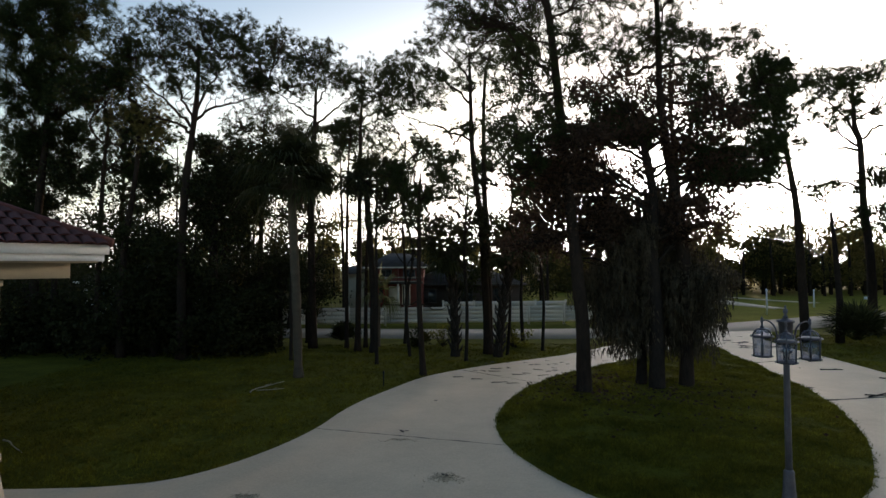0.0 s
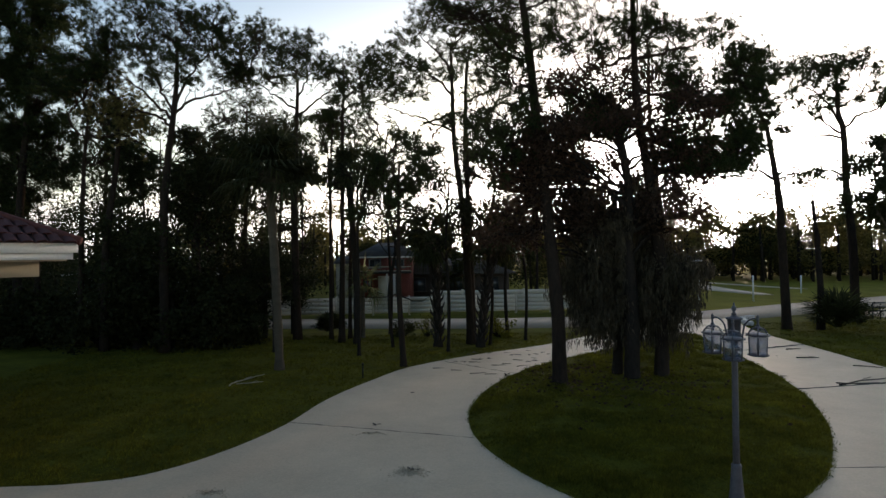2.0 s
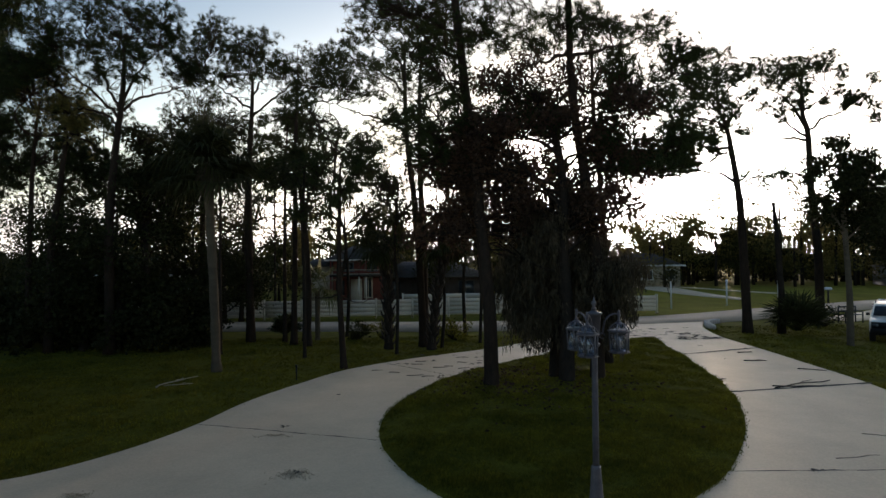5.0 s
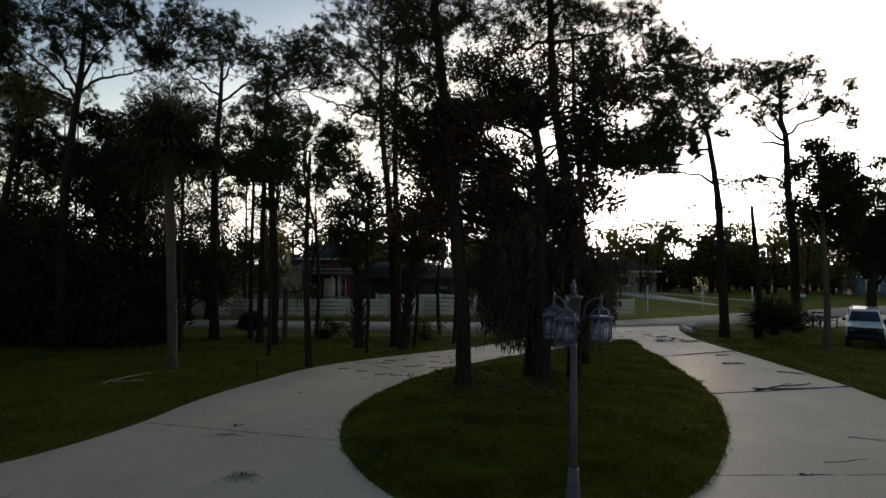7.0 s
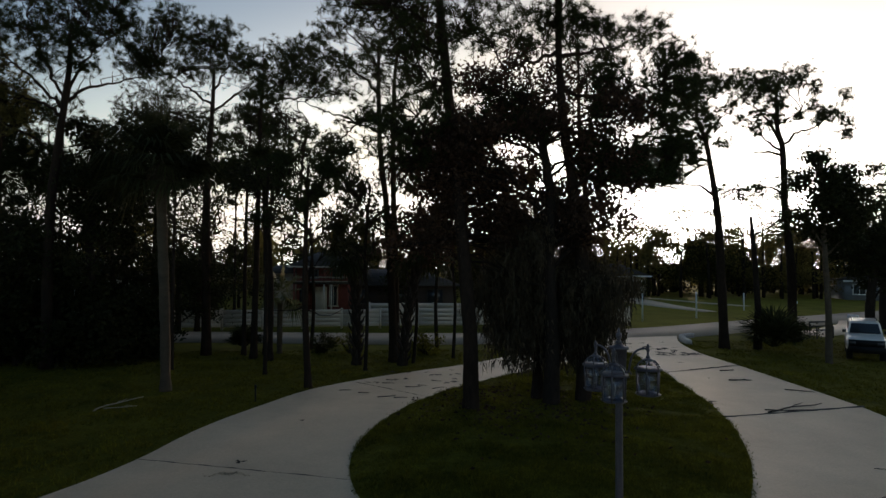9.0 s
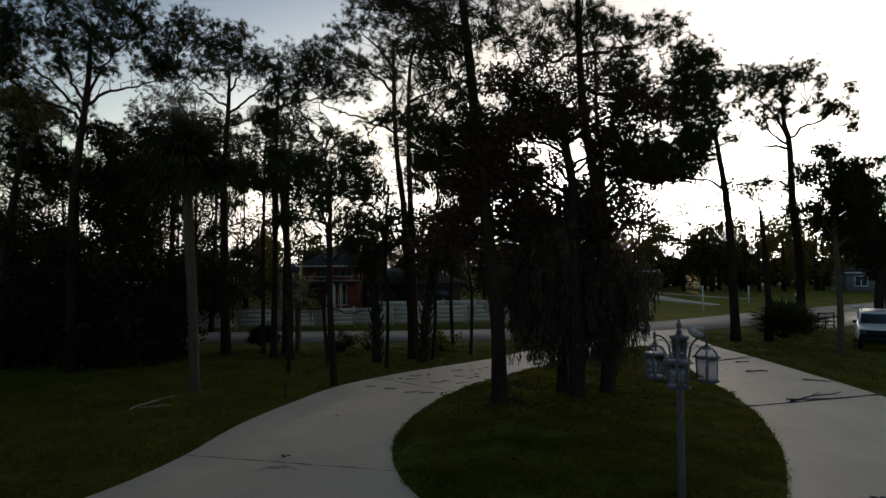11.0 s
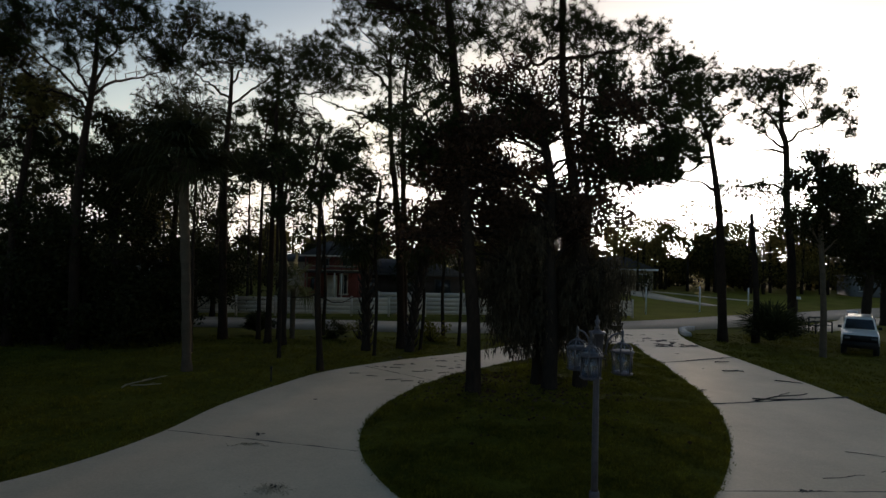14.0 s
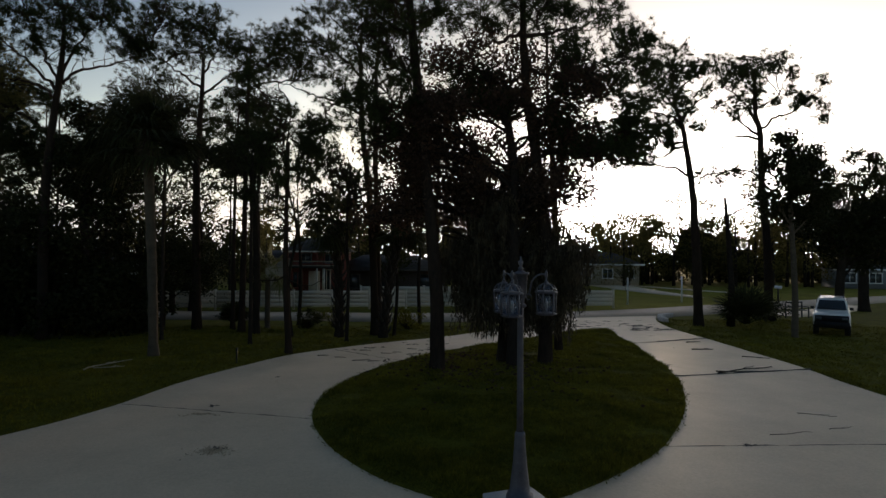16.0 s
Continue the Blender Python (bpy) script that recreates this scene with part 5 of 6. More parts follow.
# ---- fence and houses across the road ----
def fence(x0, y0, x1, y1, tall, boards, label, bay=2.4, missing=()):
    f = thing("board_fence", label, "fence", x0, y0)
    ln = math.hypot(x1 - x0, y1 - y0)
    f.rotation_euler = (0, 0, math.atan2(y1 - y0, x1 - x0))
    n = max(1, round(ln / bay))
    w = ln / n
    post = board = None
    fr = random.Random(int(ln * 10))
    for i in range(n + 1):
        if post is None:
            b = Buf()
            b.box(0, 0, tall / 2, 0.12, 0.12, tall + 0.06)
            b.box(0, 0, tall + 0.05, 0.16, 0.16, 0.04)
            post = ob = part("post", b, FENCE_WHITE, f)
        else:
            ob = new("post", post.data)
            ob.parent = f
        ob.location = (i * w, 0, 0)
    h = (tall - 0.12) / boards
    for i in range(n):
        for k in range(boards):
            if (i, k) in missing:
                continue
            if board is None:
                b = Buf()
                b.box(0, 0, 0, w - 0.02, 0.03, h * 0.93)
                board = ob = part("board", b, FENCE_WHITE, f)
            else:
                ob = new("board", board.data)
                ob.parent = f
            ob.location = (i * w + w / 2, -0.03 + fr.uniform(-0.008, 0.008), 0.12 + h * (k + 0.5))
            ob.rotation_euler = (0, fr.uniform(-0.004, 0.004), 0)
    return f


fence(-13.0, 36.4, 17.2, 38.7, 1.15, 4, "long low white board fence across the road")
fence(0.0, 43.0, 9.2, 43.4, 1.15, 3, "second white board fence farther back")


def window(parent, x, y, z, w, h, frame_mat=WHITE, bars=1):
    b = Buf()
    b.box(x, y + 0.03, z, w, 0.04, h)
    win = part("window", b, PANE, parent, "dark window pane")
    for dx, dz, ww, hh in ((0, h / 2, w + 0.16, 0.09), (0, -h / 2, w + 0.2, 0.1), (-w / 2, 0, 0.09, h), (w / 2, 0, 0.09, h)):
        b = Buf()
        b.box(x + dx, y - 0.02, z + dz, ww, 0.08, hh)
        part("frame", b, frame_mat, win)
    for i in range(bars):
        b = Buf()
        b.box(x - w / 2 + w * (i + 1) / (bars + 1), y, z, 0.05, 0.06, h)
        part("glazing_bar", b, frame_mat, win)
    return win


def red_house():
    h = thing("red_house", "brick-red two-storey house with a porch and pale side wing", "house", -3.75, 47.0)
    b = Buf()
    b.box(0, 3.0, 1.9, 4.2, 6.0, 3.8)
    part("wall", b, RED_WALL, h, "brick-red siding")
    b = Buf()
    b.add([(-2.7, -0.6, 3.72), (2.6, -0.6, 3.72), (2.6, 6.6, 3.72), (-2.7, 6.6, 3.72), (-0.9, 3.0, 4.9), (0.8, 3.0, 4.9)], [(0, 1, 5, 4), (1, 2, 5), (2, 3, 4, 5), (3, 0, 4), (0, 3, 2, 1)])
    part("roof", b, SHINGLE, h, "dark shingled hip roof")
    b = Buf()
    b.box(-0.05, -0.62, 3.68, 5.2, 0.06, 0.12)
    part("fascia_board", b, FENCE_WHITE, h, "pale eaves board")
    b = Buf()
    b.box(0, -0.75, 2.46, 4.2, 1.5, 0.16)
    part("balcony_floor", b, DEAD_WOOD, h, "dark timber balcony floor")
    b = Buf()
    b.box(0, -1.48, 2.92, 4.2, 0.05, 0.07)
    b.box(0, -1.48, 2.6, 4.2, 0.05, 0.06)
    part("balcony_rail", b, STUCCO, h, "pale balcony rail")
    for k in range(12):
        b = Buf()
        b.box(-2.15 + k * 0.39, -1.48, 2.76, 0.035, 0.035, 0.28)
        part("baluster", b, RED_WALL, h)
    for x in (-2.02, 0.2, 0.75, 2.02):
        b = Buf()
        b.box(x, -1.42, 1.2, 0.11, 0.11, 2.4)
        part("porch_post", b, FENCE_WHITE if 0 < x < 1 else RED_WALL, h)
        b = Buf()
        b.box(x, -1.42, 3.1, 0.1, 0.1, 1.15)
        part("balcony_post", b, RED_WALL, h)
    b = Buf()
    b.box(-0.2, -0.02, 1.1, 0.9, 0.08, 2.1)
    part("door", b, FENCE_WHITE, h, "pale panelled door")
    window(h, 0.75, -0.05, 1.45, 0.6, 1.6, FENCE_WHITE)
    window(h, -1.5, -0.05, 1.45, 0.8, 1.3, RED_WALL)
    window(h, -0.9, -0.05, 3.15, 0.9, 0.7, GREY_WALL)
    window(h, 1.0, -0.05, 3.15, 0.9, 0.7, GREY_WALL)
    b = Buf()
    b.box(-3.1, 2.0, 1.6, 2.0, 3.5, 3.2)
    part("side_wing", b, STUCCO, h, "pale beige wing")
    b = Buf()
    b.add([(-4.4, -0.1, 3.17), (-2.0, -0.1, 3.17), (-2.0, 4.0, 3.17), (-4.4, 4.0, 3.17), (-4.1, 2, 3.8), (-2.0, 2, 3.8)], [(0, 1, 5, 4), (2, 3, 4, 5), (0, 4, 3), (1, 2, 5), (0, 3, 2, 1)])
    part("wing_roof", b, SHINGLE, h)
    return h


red_house()


def far_house(x, y, turn, length, wall, label, bays, trim=WHITE, tall=2.7, peak=4.2):
    h = thing("far_house", label, "house", x, y)
    h.rotation_euler = (0, 0, radians(turn))
    b = Buf()
    b.box(0, 3, tall / 2, length, 6, tall)
    part("wall", b, wall, h)
    b = Buf()
    e, r, lo = length / 2 + 0.5, peak, tall - 0.05
    b.add([(-e, -0.6, lo), (e, -0.6, lo), (e, 6.6, lo), (-e, 6.6, lo), (-e + 3, 3, r), (e - 3, 3, r)], [(0, 1, 5, 4), (1, 2, 5), (2, 3, 4, 5), (3, 0, 4), (0, 3, 2, 1)])
    part("roof", b, SHINGLE, h)
    b = Buf()
    b.box(0, -0.62, tall - 0.08, length + 1.0, 0.05, 0.18)
    part("fascia_board", b, trim, h)
    for i in range(bays):
        window(h, -length / 2 + length * (i + 0.5) / bays, -0.05, tall * 0.54, 1.3, 1.2, trim)
    return h


far_house(60.2, 65.0, -22, 10.5, PALE_BLUE, "low pale blue-grey house with white eaves beyond the road", 4, tall=2.35, peak=3.0)
far_house(1.9, 50.0, 2, 9.5, BROWN_WALL, "low dark brown house behind the white fence", 3, SHINGLE, 2.3, 3.5)
far_house(-24.0, 47.0, 4, 10, WHITE, "pale house half hidden by the woods", 3)
far_house(29.0, 72.5, -5, 8, STUCCO, "pale low house far beyond the lawn", 3)


# ---- parked car ----
def wheel(x, y, r, parent):
    b = Buf()
    b.tube([(x + q, y, r) for q in (-0.11, -0.1, 0.1, 0.11)], [r * 0.85, r, r, r * 0.85], 18)
    w = part("wheel", b, TYRE, parent, smooth=False)
    b = Buf()
    b.tube([(x + q, y, r) for q in (-0.118, -0.1, 0.1, 0.118)], [r * 0.55, r * 0.6, r * 0.6, r * 0.55], 14)
    part("rim", b, CHROME, w)
    return w


def car(x, y, turn):
    c = thing("parked_suv", "white boxy sport utility car parked on the grass, front blackened for shade", "car", x, y)
    c.rotation_euler = (0, 0, radians(turn))
    W2 = 0.67          # half width; the nose looks towards -y

    def shell(sections, mat, name, label="", inset=0.0):
        """A body lofted through cross sections (y, half width, bottom, top)."""
        b = Buf()
        vs = []
        for yy, w, lo, hi in sections:
            rr = min(0.09, (hi - lo) * 0.35)
            vs += [(-w, yy, lo), (w, yy, lo), (w, yy, hi - rr), (w - rr * 0.4, yy, hi - rr * 0.25), (w - rr, yy, hi), (-w + rr, yy, hi), (-w + rr * 0.4, yy, hi - rr * 0.25), (-w, yy, hi - rr)]
        m = len(sections)
        fs = [(i * 8 + k, i * 8 + (k + 1) % 8, (i + 1) * 8 + (k + 1) % 8, (i + 1) * 8 + k) for i in range(m - 1) for k in range(8)]
        b.add(vs, fs)
        b.f.append(list(range(8))[::-1])
        b.f.append([(m - 1) * 8 + k for k in range(8)])
        return part(name, b, mat, c, label)

    shell([(-1.95, W2 - 0.06, 0.62, 0.9), (-1.8, W2, 0.5, 0.96), (-0.85, W2, 0.32, 1.03), (0.2, W2, 0.3, 1.04), (1.7, W2, 0.32, 1.04), (1.95, W2 - 0.05, 0.45, 1.0)], CAR_WHITE, "body", "white painted body and bonnet")
    shell([(-0.82, W2 - 0.05, 1.0, 1.05), (-0.42, W2 - 0.12, 1.0, 1.52), (-0.2, W2 - 0.13, 1.0, 1.56), (1.6, W2 - 0.13, 1.0, 1.57), (1.9, W2 - 0.1, 1.0, 1.1)], CAR_WHITE, "cabin")
    b = Buf()
    b.add([(-W2 + 0.12, -0.815, 1.07), (W2 - 0.12, -0.815, 1.07), (W2 - 0.2, -0.46, 1.47), (-W2 + 0.2, -0.46, 1.47)], [(0, 1, 2, 3)])
    b.v[0][:, 1] -= 0.03
    part("windscreen", b, CAR_GLASS, c, "dark windscreen")
    for s in (-1, 1):
        for ya, yb in ((-0.35, 0.45), (0.52, 1.5)):
            b = Buf()
            xx = s * (W2 - 0.105)
            b.box(xx, (ya + yb) / 2, 1.28, 0.03, yb - ya, 0.34)
            part("side_window", b, CAR_GLASS, c)
        b = Buf()
        b.box(s * (W2 + 0.06), -0.62, 1.12, 0.14, 0.08, 0.12)
        part("wing_mirror", b, BLACK_PLASTIC, c)
        b = Buf()
        b.box(s * (W2 - 0.2), -1.985, 0.76, 0.22, 0.06, 0.13)
        part("headlight", b, PANE, c)
        b = Buf()
        b.tube([(s * (W2 - 0.22), -0.1, 1.57), (s * (W2 - 0.22), -0.05, 1.63), (s * (W2 - 0.22), 1.4, 1.63), (s * (W2 - 0.22), 1.45, 1.57)], 0.018, 6)
        part("roof_rail", b, BLACK_PLASTIC, c)
        wheel(s * (W2 - 0.1), -1.25, 0.34, c)
        wheel(s * (W2 - 0.1), 1.25, 0.34, c)
    # black bumper and grille cover the nose, standing in for shade on white paint
    b = Buf()
    b.box(0, -1.97, 0.5, 2 * W2 - 0.06, 0.14, 0.26)
    part("bumper", b, BLACK_PLASTIC, c, "black front bumper")
    b = Buf()
    b.box(0, -1.94, 0.76, 2 * W2 - 0.12, 0.1, 0.27)
    part("grille", b, BLACK_PLASTIC, c, "black grille, widened to put in the nose's shade")
    return c


car(22.5, 25.6, -38)


# ---- small things by the road ----
def bench(x, y, turn):
    t = thing("garden_bench", "small black iron garden bench beside the road", "bench", x, y)
    t.rotation_euler = (0, 0, radians(turn))
    for k in range(4):
        b = Buf()
        b.box(0, -0.16 + 0.11 * k, 0.44, 1.2, 0.08, 0.03)
        part("seat_slat", b, BLACK_IRON, t)
    for z in (0.62, 0.86):
        b = Buf()
        b.box(0, 0.25, z, 1.2, 0.03, 0.07)
        part("back_rail", b, BLACK_IRON, t)
    for x_ in (-0.6, 0.6):
        for y_, h in ((-0.18, 0.62), (0.25, 0.9)):
            b = Buf()
            b.box(x_, y_, h / 2, 0.05, 0.05, h)
            part("leg", b, BLACK_IRON, t)
        b = Buf()
        b.box(x_, 0.03, 0.62, 0.05, 0.46, 0.04)
        part("armrest", b, BLACK_IRON, t)
    return t


bench(25.3, 31.8, 14)


def mailbox(x, y, turn, label):
    t = thing("mailbox", label, "mailbox", x, y)
    t.rotation_euler = (0, 0, radians(turn))
    b = Buf()
    b.box(0, 0, 0.5, 0.1, 0.1, 1.04)
    part("post", b, DEAD_WOOD, t)
    b = Buf()
    a = np.linspace(0, math.pi, 8)
    prof = [(0.09, 0.0)] + [(math.cos(q) * 0.09, 0.12 + math.sin(q) * 0.09) for q in a] + [(-0.09, 0.0)]
    m = len(prof)
    b.add([(px, yy, 1.02 + pz) for yy in (-0.26, 0.26) for px, pz in prof], [(i, (i + 1) % m, m + (i + 1) % m, m + i) for i in range(m)] + [])
    b.f.append(list(range(m))[::-1])
    b.f.append([m + i for i in range(m)])
    part("box", b, WHITE, t, "pale metal box")
    return t


mailbox(33.0, 44.9, 25, "pale mailbox on a wooden post beside the road")
mailbox(27.6, 32.4, 20, "white mailbox beside the parked car")


def white_post(x, y, h):
    t = thing("marker_post", "slim white post standing on the lawn across the road", "post", x, y, group="white posts by the road")
    b = Buf()
    b.tube([(0, 0, -0.1), (0, 0, h), (0, 0, h + 0.05)], [0.055, 0.055, 0.02], 8)
    part("shaft", b, WHITE, t)
    b = Buf()
    b.tube([(0, 0, h * 0.93), (0, 0, h * 0.98)], [0.075, 0.075], 8)
    part("collar", b, WHITE, t)
    return t


white_post(24.6, 44.0, 1.9)
white_post(19.4, 41.7, 1.9)
white_post(33.0, 51.5, 1.5)

# the kerb at the right of the apron
b = Buf()
kp = np.array(spline([(16.6, 29.6), (16.9, 30.8), (17.4, 31.9), (18.3, 32.6)], 6))
for a_, c_ in zip(kp[:-1], kp[1:]):
    m_ = (a_ + c_) / 2
    d_ = c_ - a_
    b.box(m_[0], m_[1], 0.08, np.linalg.norm(d_) + 0.02, 0.28, 0.24, math.degrees(math.atan2(d_[1], d_[0])))
tagged(part("kerb", b, KERB), "low pale concrete kerb beside the apron", "kerb", kind="structure")

# pale concrete drives over the neighbour's lawn
for run, wa, wb, text in (([(28.9, 49.5), (28.5, 53.5), (28.3, 58.5), (28.6, 65), (28.8, 72)], 0.45, 2.5, "pale concrete drive over the lawn across the road"), ([(36.5, 56.5), (34.4, 62), (33.0, 68.0), (31.5, 72)], 0.4, 0.5, "thin pale concrete path over the lawn"), ([(25.2, 33.2), (27.0, 34.2), (29.6, 35.8), (32.6, 38.0), (35.4, 41.2)], 0.9, 1.3, "short pale concrete drive beside the parked car")):
    b = Buf()
    pm = np.array(spline(run, 10))
    pt = np.gradient(pm, axis=0)
    pt /= np.linalg.norm(pt, axis=1)[:, None]
    pn = np.stack((-pt[:, 1], pt[:, 0]), 1)
    wd = np.linspace(wa, wb, len(pm))
    b.add([(*(pm[i] + pn[i] * s * wd[i]), z) for i in range(len(pm)) for s, z in ((1, -0.1), (1, 0.02), (-1, 0.02), (-1, -0.1))], [(i * 4 + k, i * 4 + k + 1, (i + 1) * 4 + k + 1, (i + 1) * 4 + k) for i in range(len(pm) - 1) for k in range(3)])
    tagged(part("far_path", b, CONCRETE), text, "path", kind="structure")


# ---- shrubs ----
def shrub(x, y, w, h, seed, label, mat=OAK_LEAF, leaf=0.09, count=1500):
    rng = np.random.default_rng(seed)
    t = thing("shrub", label, "shrub", x, y)
    green = Buf()
    cs = []
    for i in range(16):
        e = in_ball(rng, 1, 0.5)[0] * (w / 2, w / 2, h * 0.45) + (0, 0, h * 0.5)
        wood = Buf()
        wood.tube(arc((0, 0, -0.05), e, 0.05, rng, 4), np.linspace(0.025, 0.006, 4), 4)
        part("stem", wood, DARK_BARK, t)
        cs.append(e + rng.normal(size=(count // 16, 3)) * (w * 0.11, w * 0.11, h * 0.11))
    c = np.concatenate(cs)
    c[:, 2] = np.maximum(c[:, 2], 0.03)
    leaves(green, c, leaf, rng)
    part("foliage", green, mat, t)
    return t


shrub(22.9, 30.4, 1.9, 1.15, 61, "round dark clipped shrub under the pine")
shrub(-1.2, 27.4, 1.0, 0.9, 62, "small shrub under the roadside trees", WOODS_LEAF)
shrub(3.3, 26.9, 1.4, 0.9, 63, "small bright shrub under the roadside trees", BLADE)
shrub(0.0, 27.3, 1.3, 1.0, 64, "thin weedy shrub by the palm trunk", BLADE, 0.07, 900)


def saw_palm(x, y, size, seed, label, steep=20):
    rng = np.random.default_rng(seed)
    t = thing("palmetto", label, "shrub", x, y)
    b = Buf()
    for i in range(44):
        a, e = i * 2.399, radians(steep + (84 - steep) * rng.random())
        d = np.array((math.cos(a) * math.cos(e), math.sin(a) * math.cos(e), math.sin(e)))
        fan(b, d * 0.1 + (0, 0, 0.1), d, (0, 0, 1), size * (0.8 + 0.4 * rng.random()), rng, 16, 0.15)
    part("fronds", b, FROND, t)
    return t


saw_palm(19.7, 27.6, 1.2, 65, "spiky green palmetto beside the dead trunk", 22)
saw_palm(-4.9, 28.6, 0.6, 66, "low dark palmetto under the roadside trees")


def dead_trunk(x, y, h):
    t = thing("dead_trunk", "bare dead tree trunk with a broken top", "tree trunk", x, y)
    rng = np.random.default_rng(8)
    b = Buf()
    b.tube([(0, 0, -0.1), (0.02, 0, h * 0.3), (-0.12, 0, h * 0.7), (-0.3, 0, h)], [0.2, 0.15, 0.12, 0.07], 9, 0.2, rng)
    part("stem", b, DARK_BARK, t)
    b = Buf()
    b.tube(arc((-0.2, 0, h * 0.85), (1.3, 0.2, h * 1.02), 0.1, rng, 6), np.linspace(0.05, 0.015, 6), 5)
    part("limb", b, DARK_BARK, t)
    return t


dead_trunk(19.1, 27.9, 6.3)


# ---- twigs and litter on the concrete ----
def twig(x, y, ln, turn, z, mat, label, seed, fork=True, r=0.014):
    rng = np.random.default_rng(seed)
    t = thing("fallen_twig", label, "twig", x, y, z, "twigs on the ground")
    t.rotation_euler = (0, 0, radians(turn))
    b = Buf()
    p = arc((-ln / 2, 0, r), (ln / 2, 0, r), 0, rng, 7, 0.05)
    p[:, 2] = r
    b.tube(p, np.linspace(r, r * 0.5, 7), 5)
    part("stick", b, mat, t)
    if fork:
        b = Buf()
        q = arc(p[3], p[3] + np.array((ln * 0.3, ln * 0.06, 0.01)), 0, rng, 4, 0.06)
        b.tube(q, np.linspace(r * 0.6, r * 0.3, 4), 4)
        part("side_twig", b, mat, t)
    return t


twig(13.0, 16.75, 2.3, 22, 0.022, DEAD_WOOD, "dark fallen branch on the driveway joint", 71, r=0.022)
twig(12.7, 16.5, 1.4, -6, 0.022, DEAD_WOOD, "dark broken twig on the driveway", 72, r=0.018)
twig(14.6, 18.8, 0.8, -30, 0.022, DEAD_WOOD, "dark stick on the driveway", 73, r=0.018)
twig(13.7, 20.5, 0.75, -6, 0.022, DEAD_WOOD, "short dark stick on the driveway", 74, r=0.022)
twig(14.3, 22.3, 0.6, 8, 0.022, DEAD_WOOD, "short dark stick on the driveway", 75, r=0.022)
twig(-5.5, 18.2, 1.7, 70, 0.0, PALE_WOOD, "pale dry stick lying on the lawn", 76, r=0.025)
twig(-5.3, 17.8, 0.8, 20, 0.0, PALE_WOOD, "pale dry stick lying on the lawn", 77, r=0.018)
twig(-9.1, 12.3, 1.4, -40, -0.01, PALE_WOOD, "pale dry stick near the porch", 78, False, 0.02)

twig(11.6, 12.0, 0.7, -25, 0.022, DEAD_WOOD, "thin dry twig on the concrete", 171, r=0.006)
twig(11.4, 11.1, 0.6, 15, 0.022, DEAD_WOOD, "thin dry twig on the concrete", 172, r=0.006)
twig(10.2, 10.8, 0.9, 8, 0.022, DEAD_WOOD, "thin dry twig on the concrete", 173, r=0.006)

stake = thing("garden_stake", "short dark metal stake in the lawn", "stake", -1.9, 18.4)
b = Buf()
b.tube([(0, 0, -0.1), (0, 0, 0.4), (0, 0, 0.41)], [0.025, 0.025, 0.01], 6)
part("shaft", b, BLACK_IRON, stake)
b = Buf()
b.tube([(0, 0, 0.38), (0, 0, 0.46)], [0.04, 0.03], 6)
part("cap", b, BLACK_IRON, stake)


def leaf_litter(x, y, size, seed, label, count=5, z=0.022):
    rng = np.random.default_rng(seed)
    t = thing("leaf_litter", label, "litter", x, y, z, "litter on the driveway")
    for i in range(count):
        b = Buf()
        a = rng.random() * 6.28
        c = rng.normal(size=2) * size * (0.5, 0.3)
        u = np.array((math.cos(a), math.sin(a))) * size * 0.5
        w = np.array((-u[1], u[0])) * 0.45
        b.add([(*(c - u), 0.004), (*(c + w), 0.05 * size), (*(c + u), 0.008), (*(c - w), 0.012)], [(0, 1, 2, 3)])
        part("leaf", b, DEAD_WOOD, t)
    return t


leaf_litter(-0.28, 16.2, 0.12, 81, "curled brown leaf on the driveway", 3)
leaf_litter(10.95, 17.5, 0.3, 82, "clump of dark leaves at the island's edge", 6)
leaf_litter(-0.9, 13.2, 0.15, 83, "brown leaf litter by the joint", 4)
leaf_litter(0.05, 10.45, 0.11, 84, "smudge of dark leaf litter on the concrete", 7)
leaf_litter(9.0, 10.2, 0.13, 85, "brown leaves along the joint", 6)
leaf_litter(13.44, 24.1, 0.2, 86, "curled dark leaves on the driveway", 3)
leaf_litter(14.88, 23.2, 0.22, 87, "curled dark leaves on the driveway", 3)
leaf_litter(12.9, 21.0, 0.12, 88, "single brown leaf on the driveway", 2)
leaf_litter(4.05, 22.8, 0.16, 89, "dark pine cone and leaves on the driveway", 3)
leaf_litter(6.3, 22.7, 0.16, 90, "dark pine cone and leaves on the driveway", 3)
sr = random.Random(19)
for k, (x, y) in enumerate(((1.8, 18.7), (2.6, 20.0), (3.4, 19.8), (1.9, 21.1), (1.1, 19.2), (1.8, 20.6), (2.9, 20.2), (2.2, 18.5), (3.4, 20.9), (0.5, 19.6))):
    twig(x, y, sr.uniform(0.25, 0.7), sr.uniform(-25, 25), 0.02, JOINT_FILL, "dark strip of fallen bark on the driveway", 180 + k, False, 0.012)


LEAF_MOULD = material("pressed_leaf_mould", (0.54, 0.41, 0.28), 0.95, (0.4, 0.3, 0.2), 2.0, 25.0, 0.2)


def smudge(x, y, wide, deep, count, seed):
    """Crumbs of dark leaf mould pressed on the concrete."""
    rng = np.random.default_rng(seed)
    t = thing("leaf_litter", "dark smudge of crumbled leaves on the concrete", "litter", x, y, 0.022, "litter on the driveway")
    b = Buf()
    c = np.column_stack((rng.normal(0, wide, count), rng.normal(0, deep, count), 0.004 + 0.004 * rng.random(count)))
    c[:, 1] += c[:, 0] * 0.35 * np.sin(c[:, 0] * 14)
    leaves(b, c, 0.026, rng, 0.97)
    part("crumbs", b, LEAF_MOULD, t)


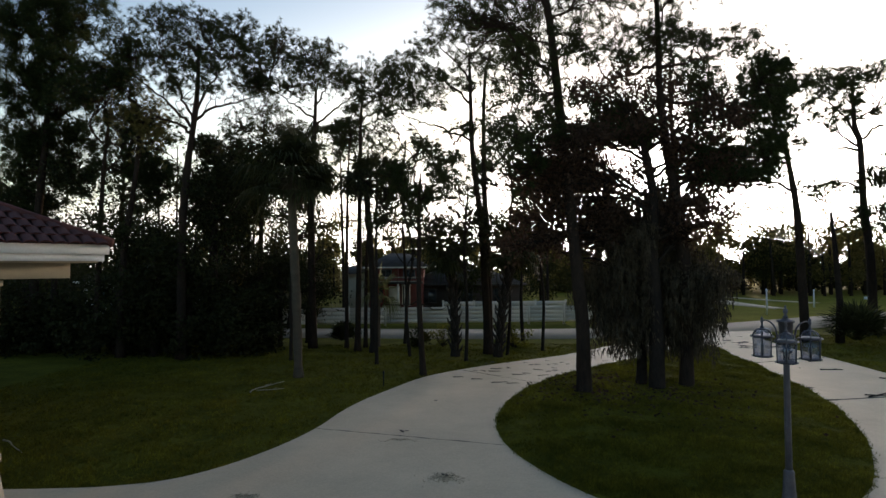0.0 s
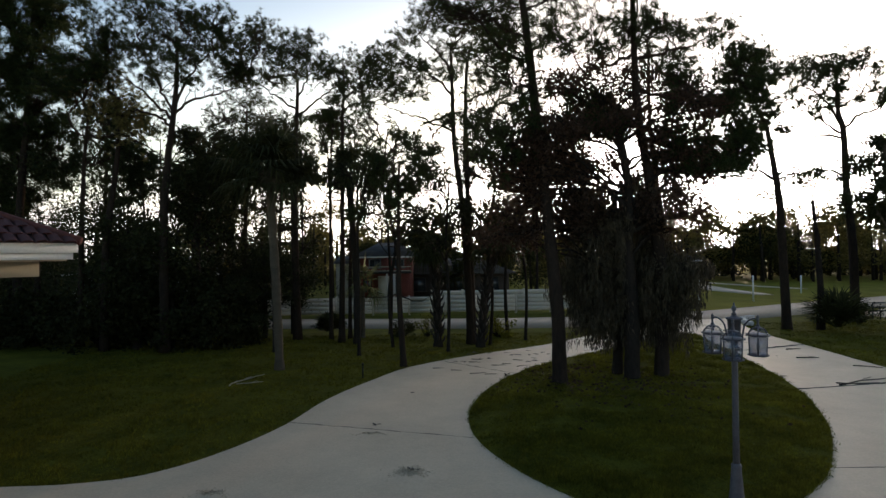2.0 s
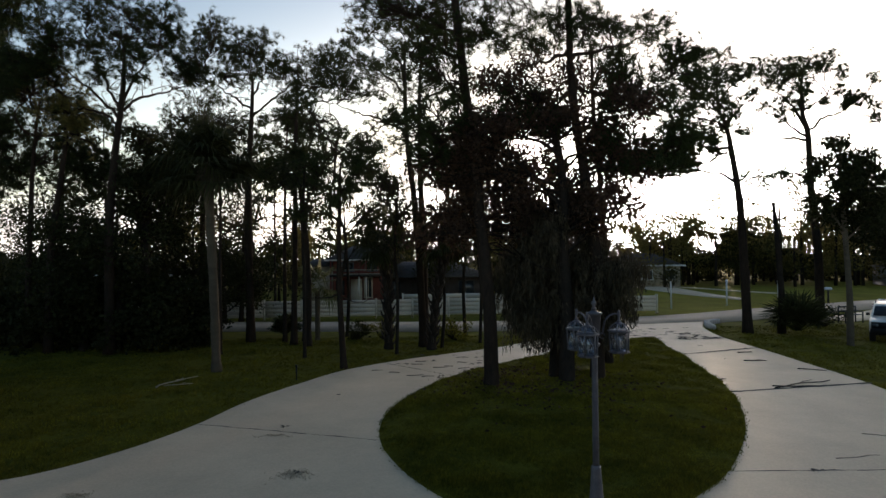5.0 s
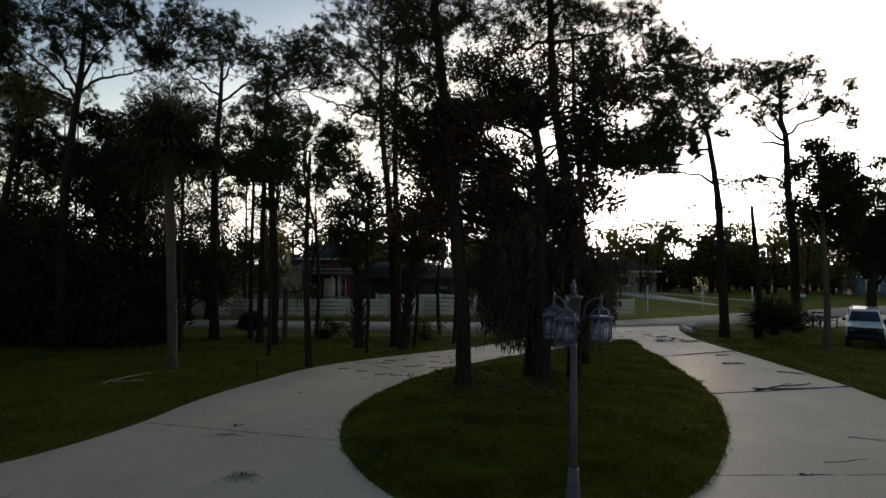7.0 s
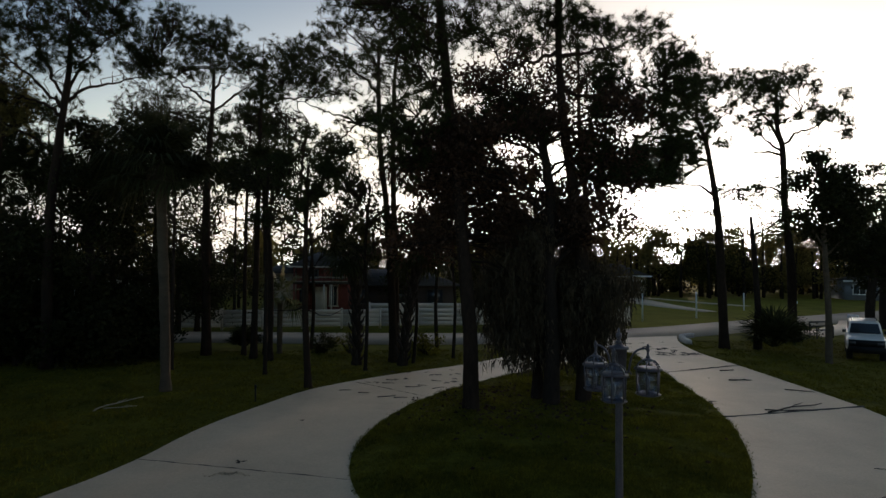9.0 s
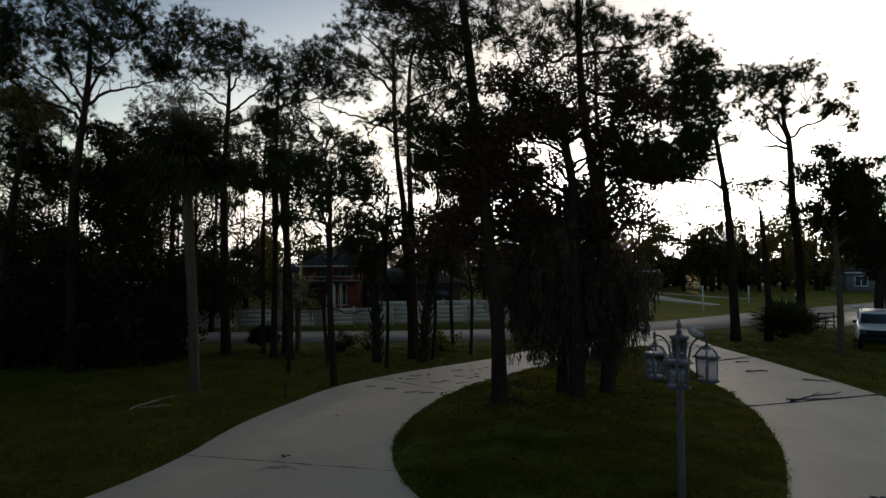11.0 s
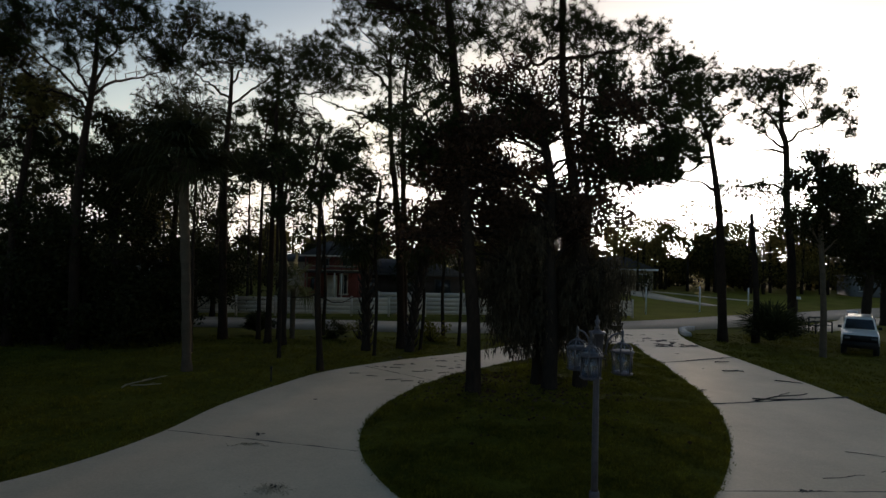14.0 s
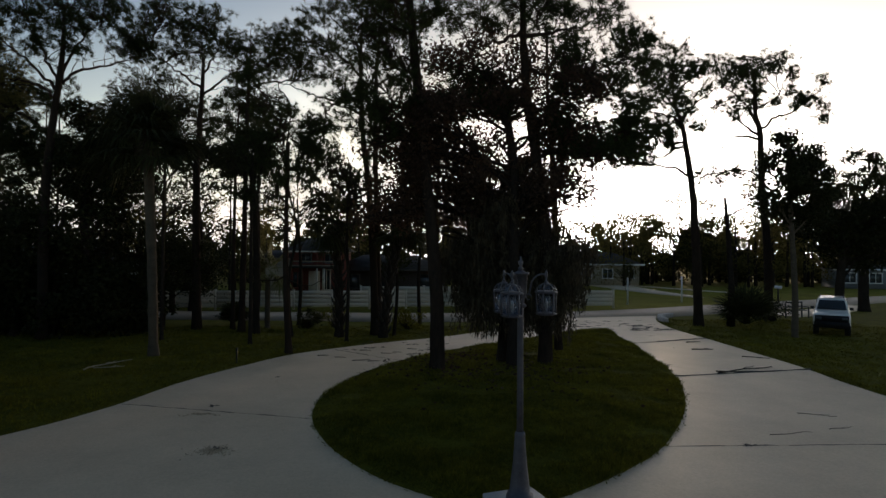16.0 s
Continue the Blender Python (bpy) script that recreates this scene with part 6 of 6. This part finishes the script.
smudge(0.0, 10.3, 0.15, 0.11, 700, 301)
smudge(-3.25, 9.5, 0.14, 0.055, 380, 302)
smudge(-0.95, 12.55, 0.15, 0.035, 330, 303)
smudge(10.9, 17.4, 0.16, 0.08, 70, 304)
lr_ = random.Random(9)
for i in range(54):
    if i < 40:
        leaf_litter(13.0 + lr_.uniform(-1.6, 2.4), 27.5 + lr_.uniform(-1.5, 2.6), lr_.uniform(0.2, 0.5), 100 + i, "flat brown leaf litter on the apron", 3)
    else:
        leaf_litter(3.0 + lr_.uniform(-1.6, 3.0), 21.3 + lr_.uniform(-1.0, 1.4), lr_.uniform(0.15, 0.35), 100 + i, "brown leaf litter under the island trees", 3)


# ---- grass blades ----
def blades(name, label, spots, z, seed, tall):
    rng = np.random.default_rng(seed)
    c = np.array(spots)
    k = len(c)
    per = 4
    patch = np.repeat([max(0.25, 0.9 + 1.1 * noise.noise((p[0] * 0.9, p[1] * 0.9, 3.0)) + 0.7 * noise.noise((p[0] * 2.6, p[1] * 2.6, 7.0))) for p in spots], per)
    base = np.repeat(np.column_stack((c, np.full(k, z) if np.isscalar(z) else z)), per, 0) + rng.normal(size=(k * per, 3)) * (0.035, 0.035, 0)
    a = rng.random(k * per) * 6.28
    s = np.column_stack((np.cos(a), np.sin(a), 0 * a)) * 0.011
    tip = base + np.column_stack((rng.normal(size=k * per) * 0.035, rng.normal(size=k * per) * 0.035, tall * patch * (0.5 + 0.8 * rng.random(k * per))))
    v = np.stack((base - s, base + s, tip), 1).reshape(-1, 3)
    b = Buf()
    b.add(v, np.arange(k * per * 3).reshape(-1, 3))
    return tagged(part(name, b, BLADE), label, "grass", kind="stuff")


gr = random.Random(12)
spots = []
while len(spots) < 42000:
    x, y = gr.uniform(1, 12.6), 7.8 + 19 * gr.random() ** 1.5
    if inside(x, y, island_outline):
        spots.append((x, y))
zs = []
ring_a = np.array([math.atan2(y - cy, x - cx) for x, y in island_outline])
ring_r = np.array([math.hypot(x - cx, y - cy) for x, y in island_outline])
order = np.argsort(ring_a)
for x, y in spots:
    q = min(1.0, math.hypot(x - cx, y - cy) / np.interp(math.atan2(y - cy, x - cx), ring_a[order], ring_r[order], period=2 * math.pi))
    zs.append(0.025 + 0.13 * (1 - q ** 4))
blades("island_grass", "short lawn grass of the island", spots, np.array(zs), 91, 0.06)
# brown leaves fallen under the island's trees
rng = np.random.default_rng(95)
c = np.column_stack((rng.normal(5.4, 1.5, 900), rng.normal(16.8, 1.7, 900), 0.17 + 0.05 * rng.random(900)))
keep = [inside(p[0], p[1], island_outline) and math.hypot(p[0] - cx, p[1] - cy) < 5.5 for p in c]
b = Buf()
leaves(b, c[keep], 0.11, rng, 0.85)
tagged(part("fallen_leaves", b, RUST_LEAF), "brown fallen leaves under the island trees", "leaf litter", kind="stuff")
spots = []
while len(spots) < 30000:
    x, y = gr.uniform(-14, 8), 10 + 18 * gr.random() ** 1.4
    if not inside(x, y, drive_outline):
        spots.append((x, y))
blades("lawn_grass_blades", "short lawn grass beside the driveway", spots, -0.02, 92, 0.06)
spots = []
while len(spots) < 14000:
    x, y = 14.4 + 12 * gr.random() ** 1.5, gr.uniform(12, 31)
    if not inside(x, y, drive_outline):
        spots.append((x, y))
blades("verge_grass_blades", "short lawn grass beyond the driveway", spots, -0.02, 93, 0.06)
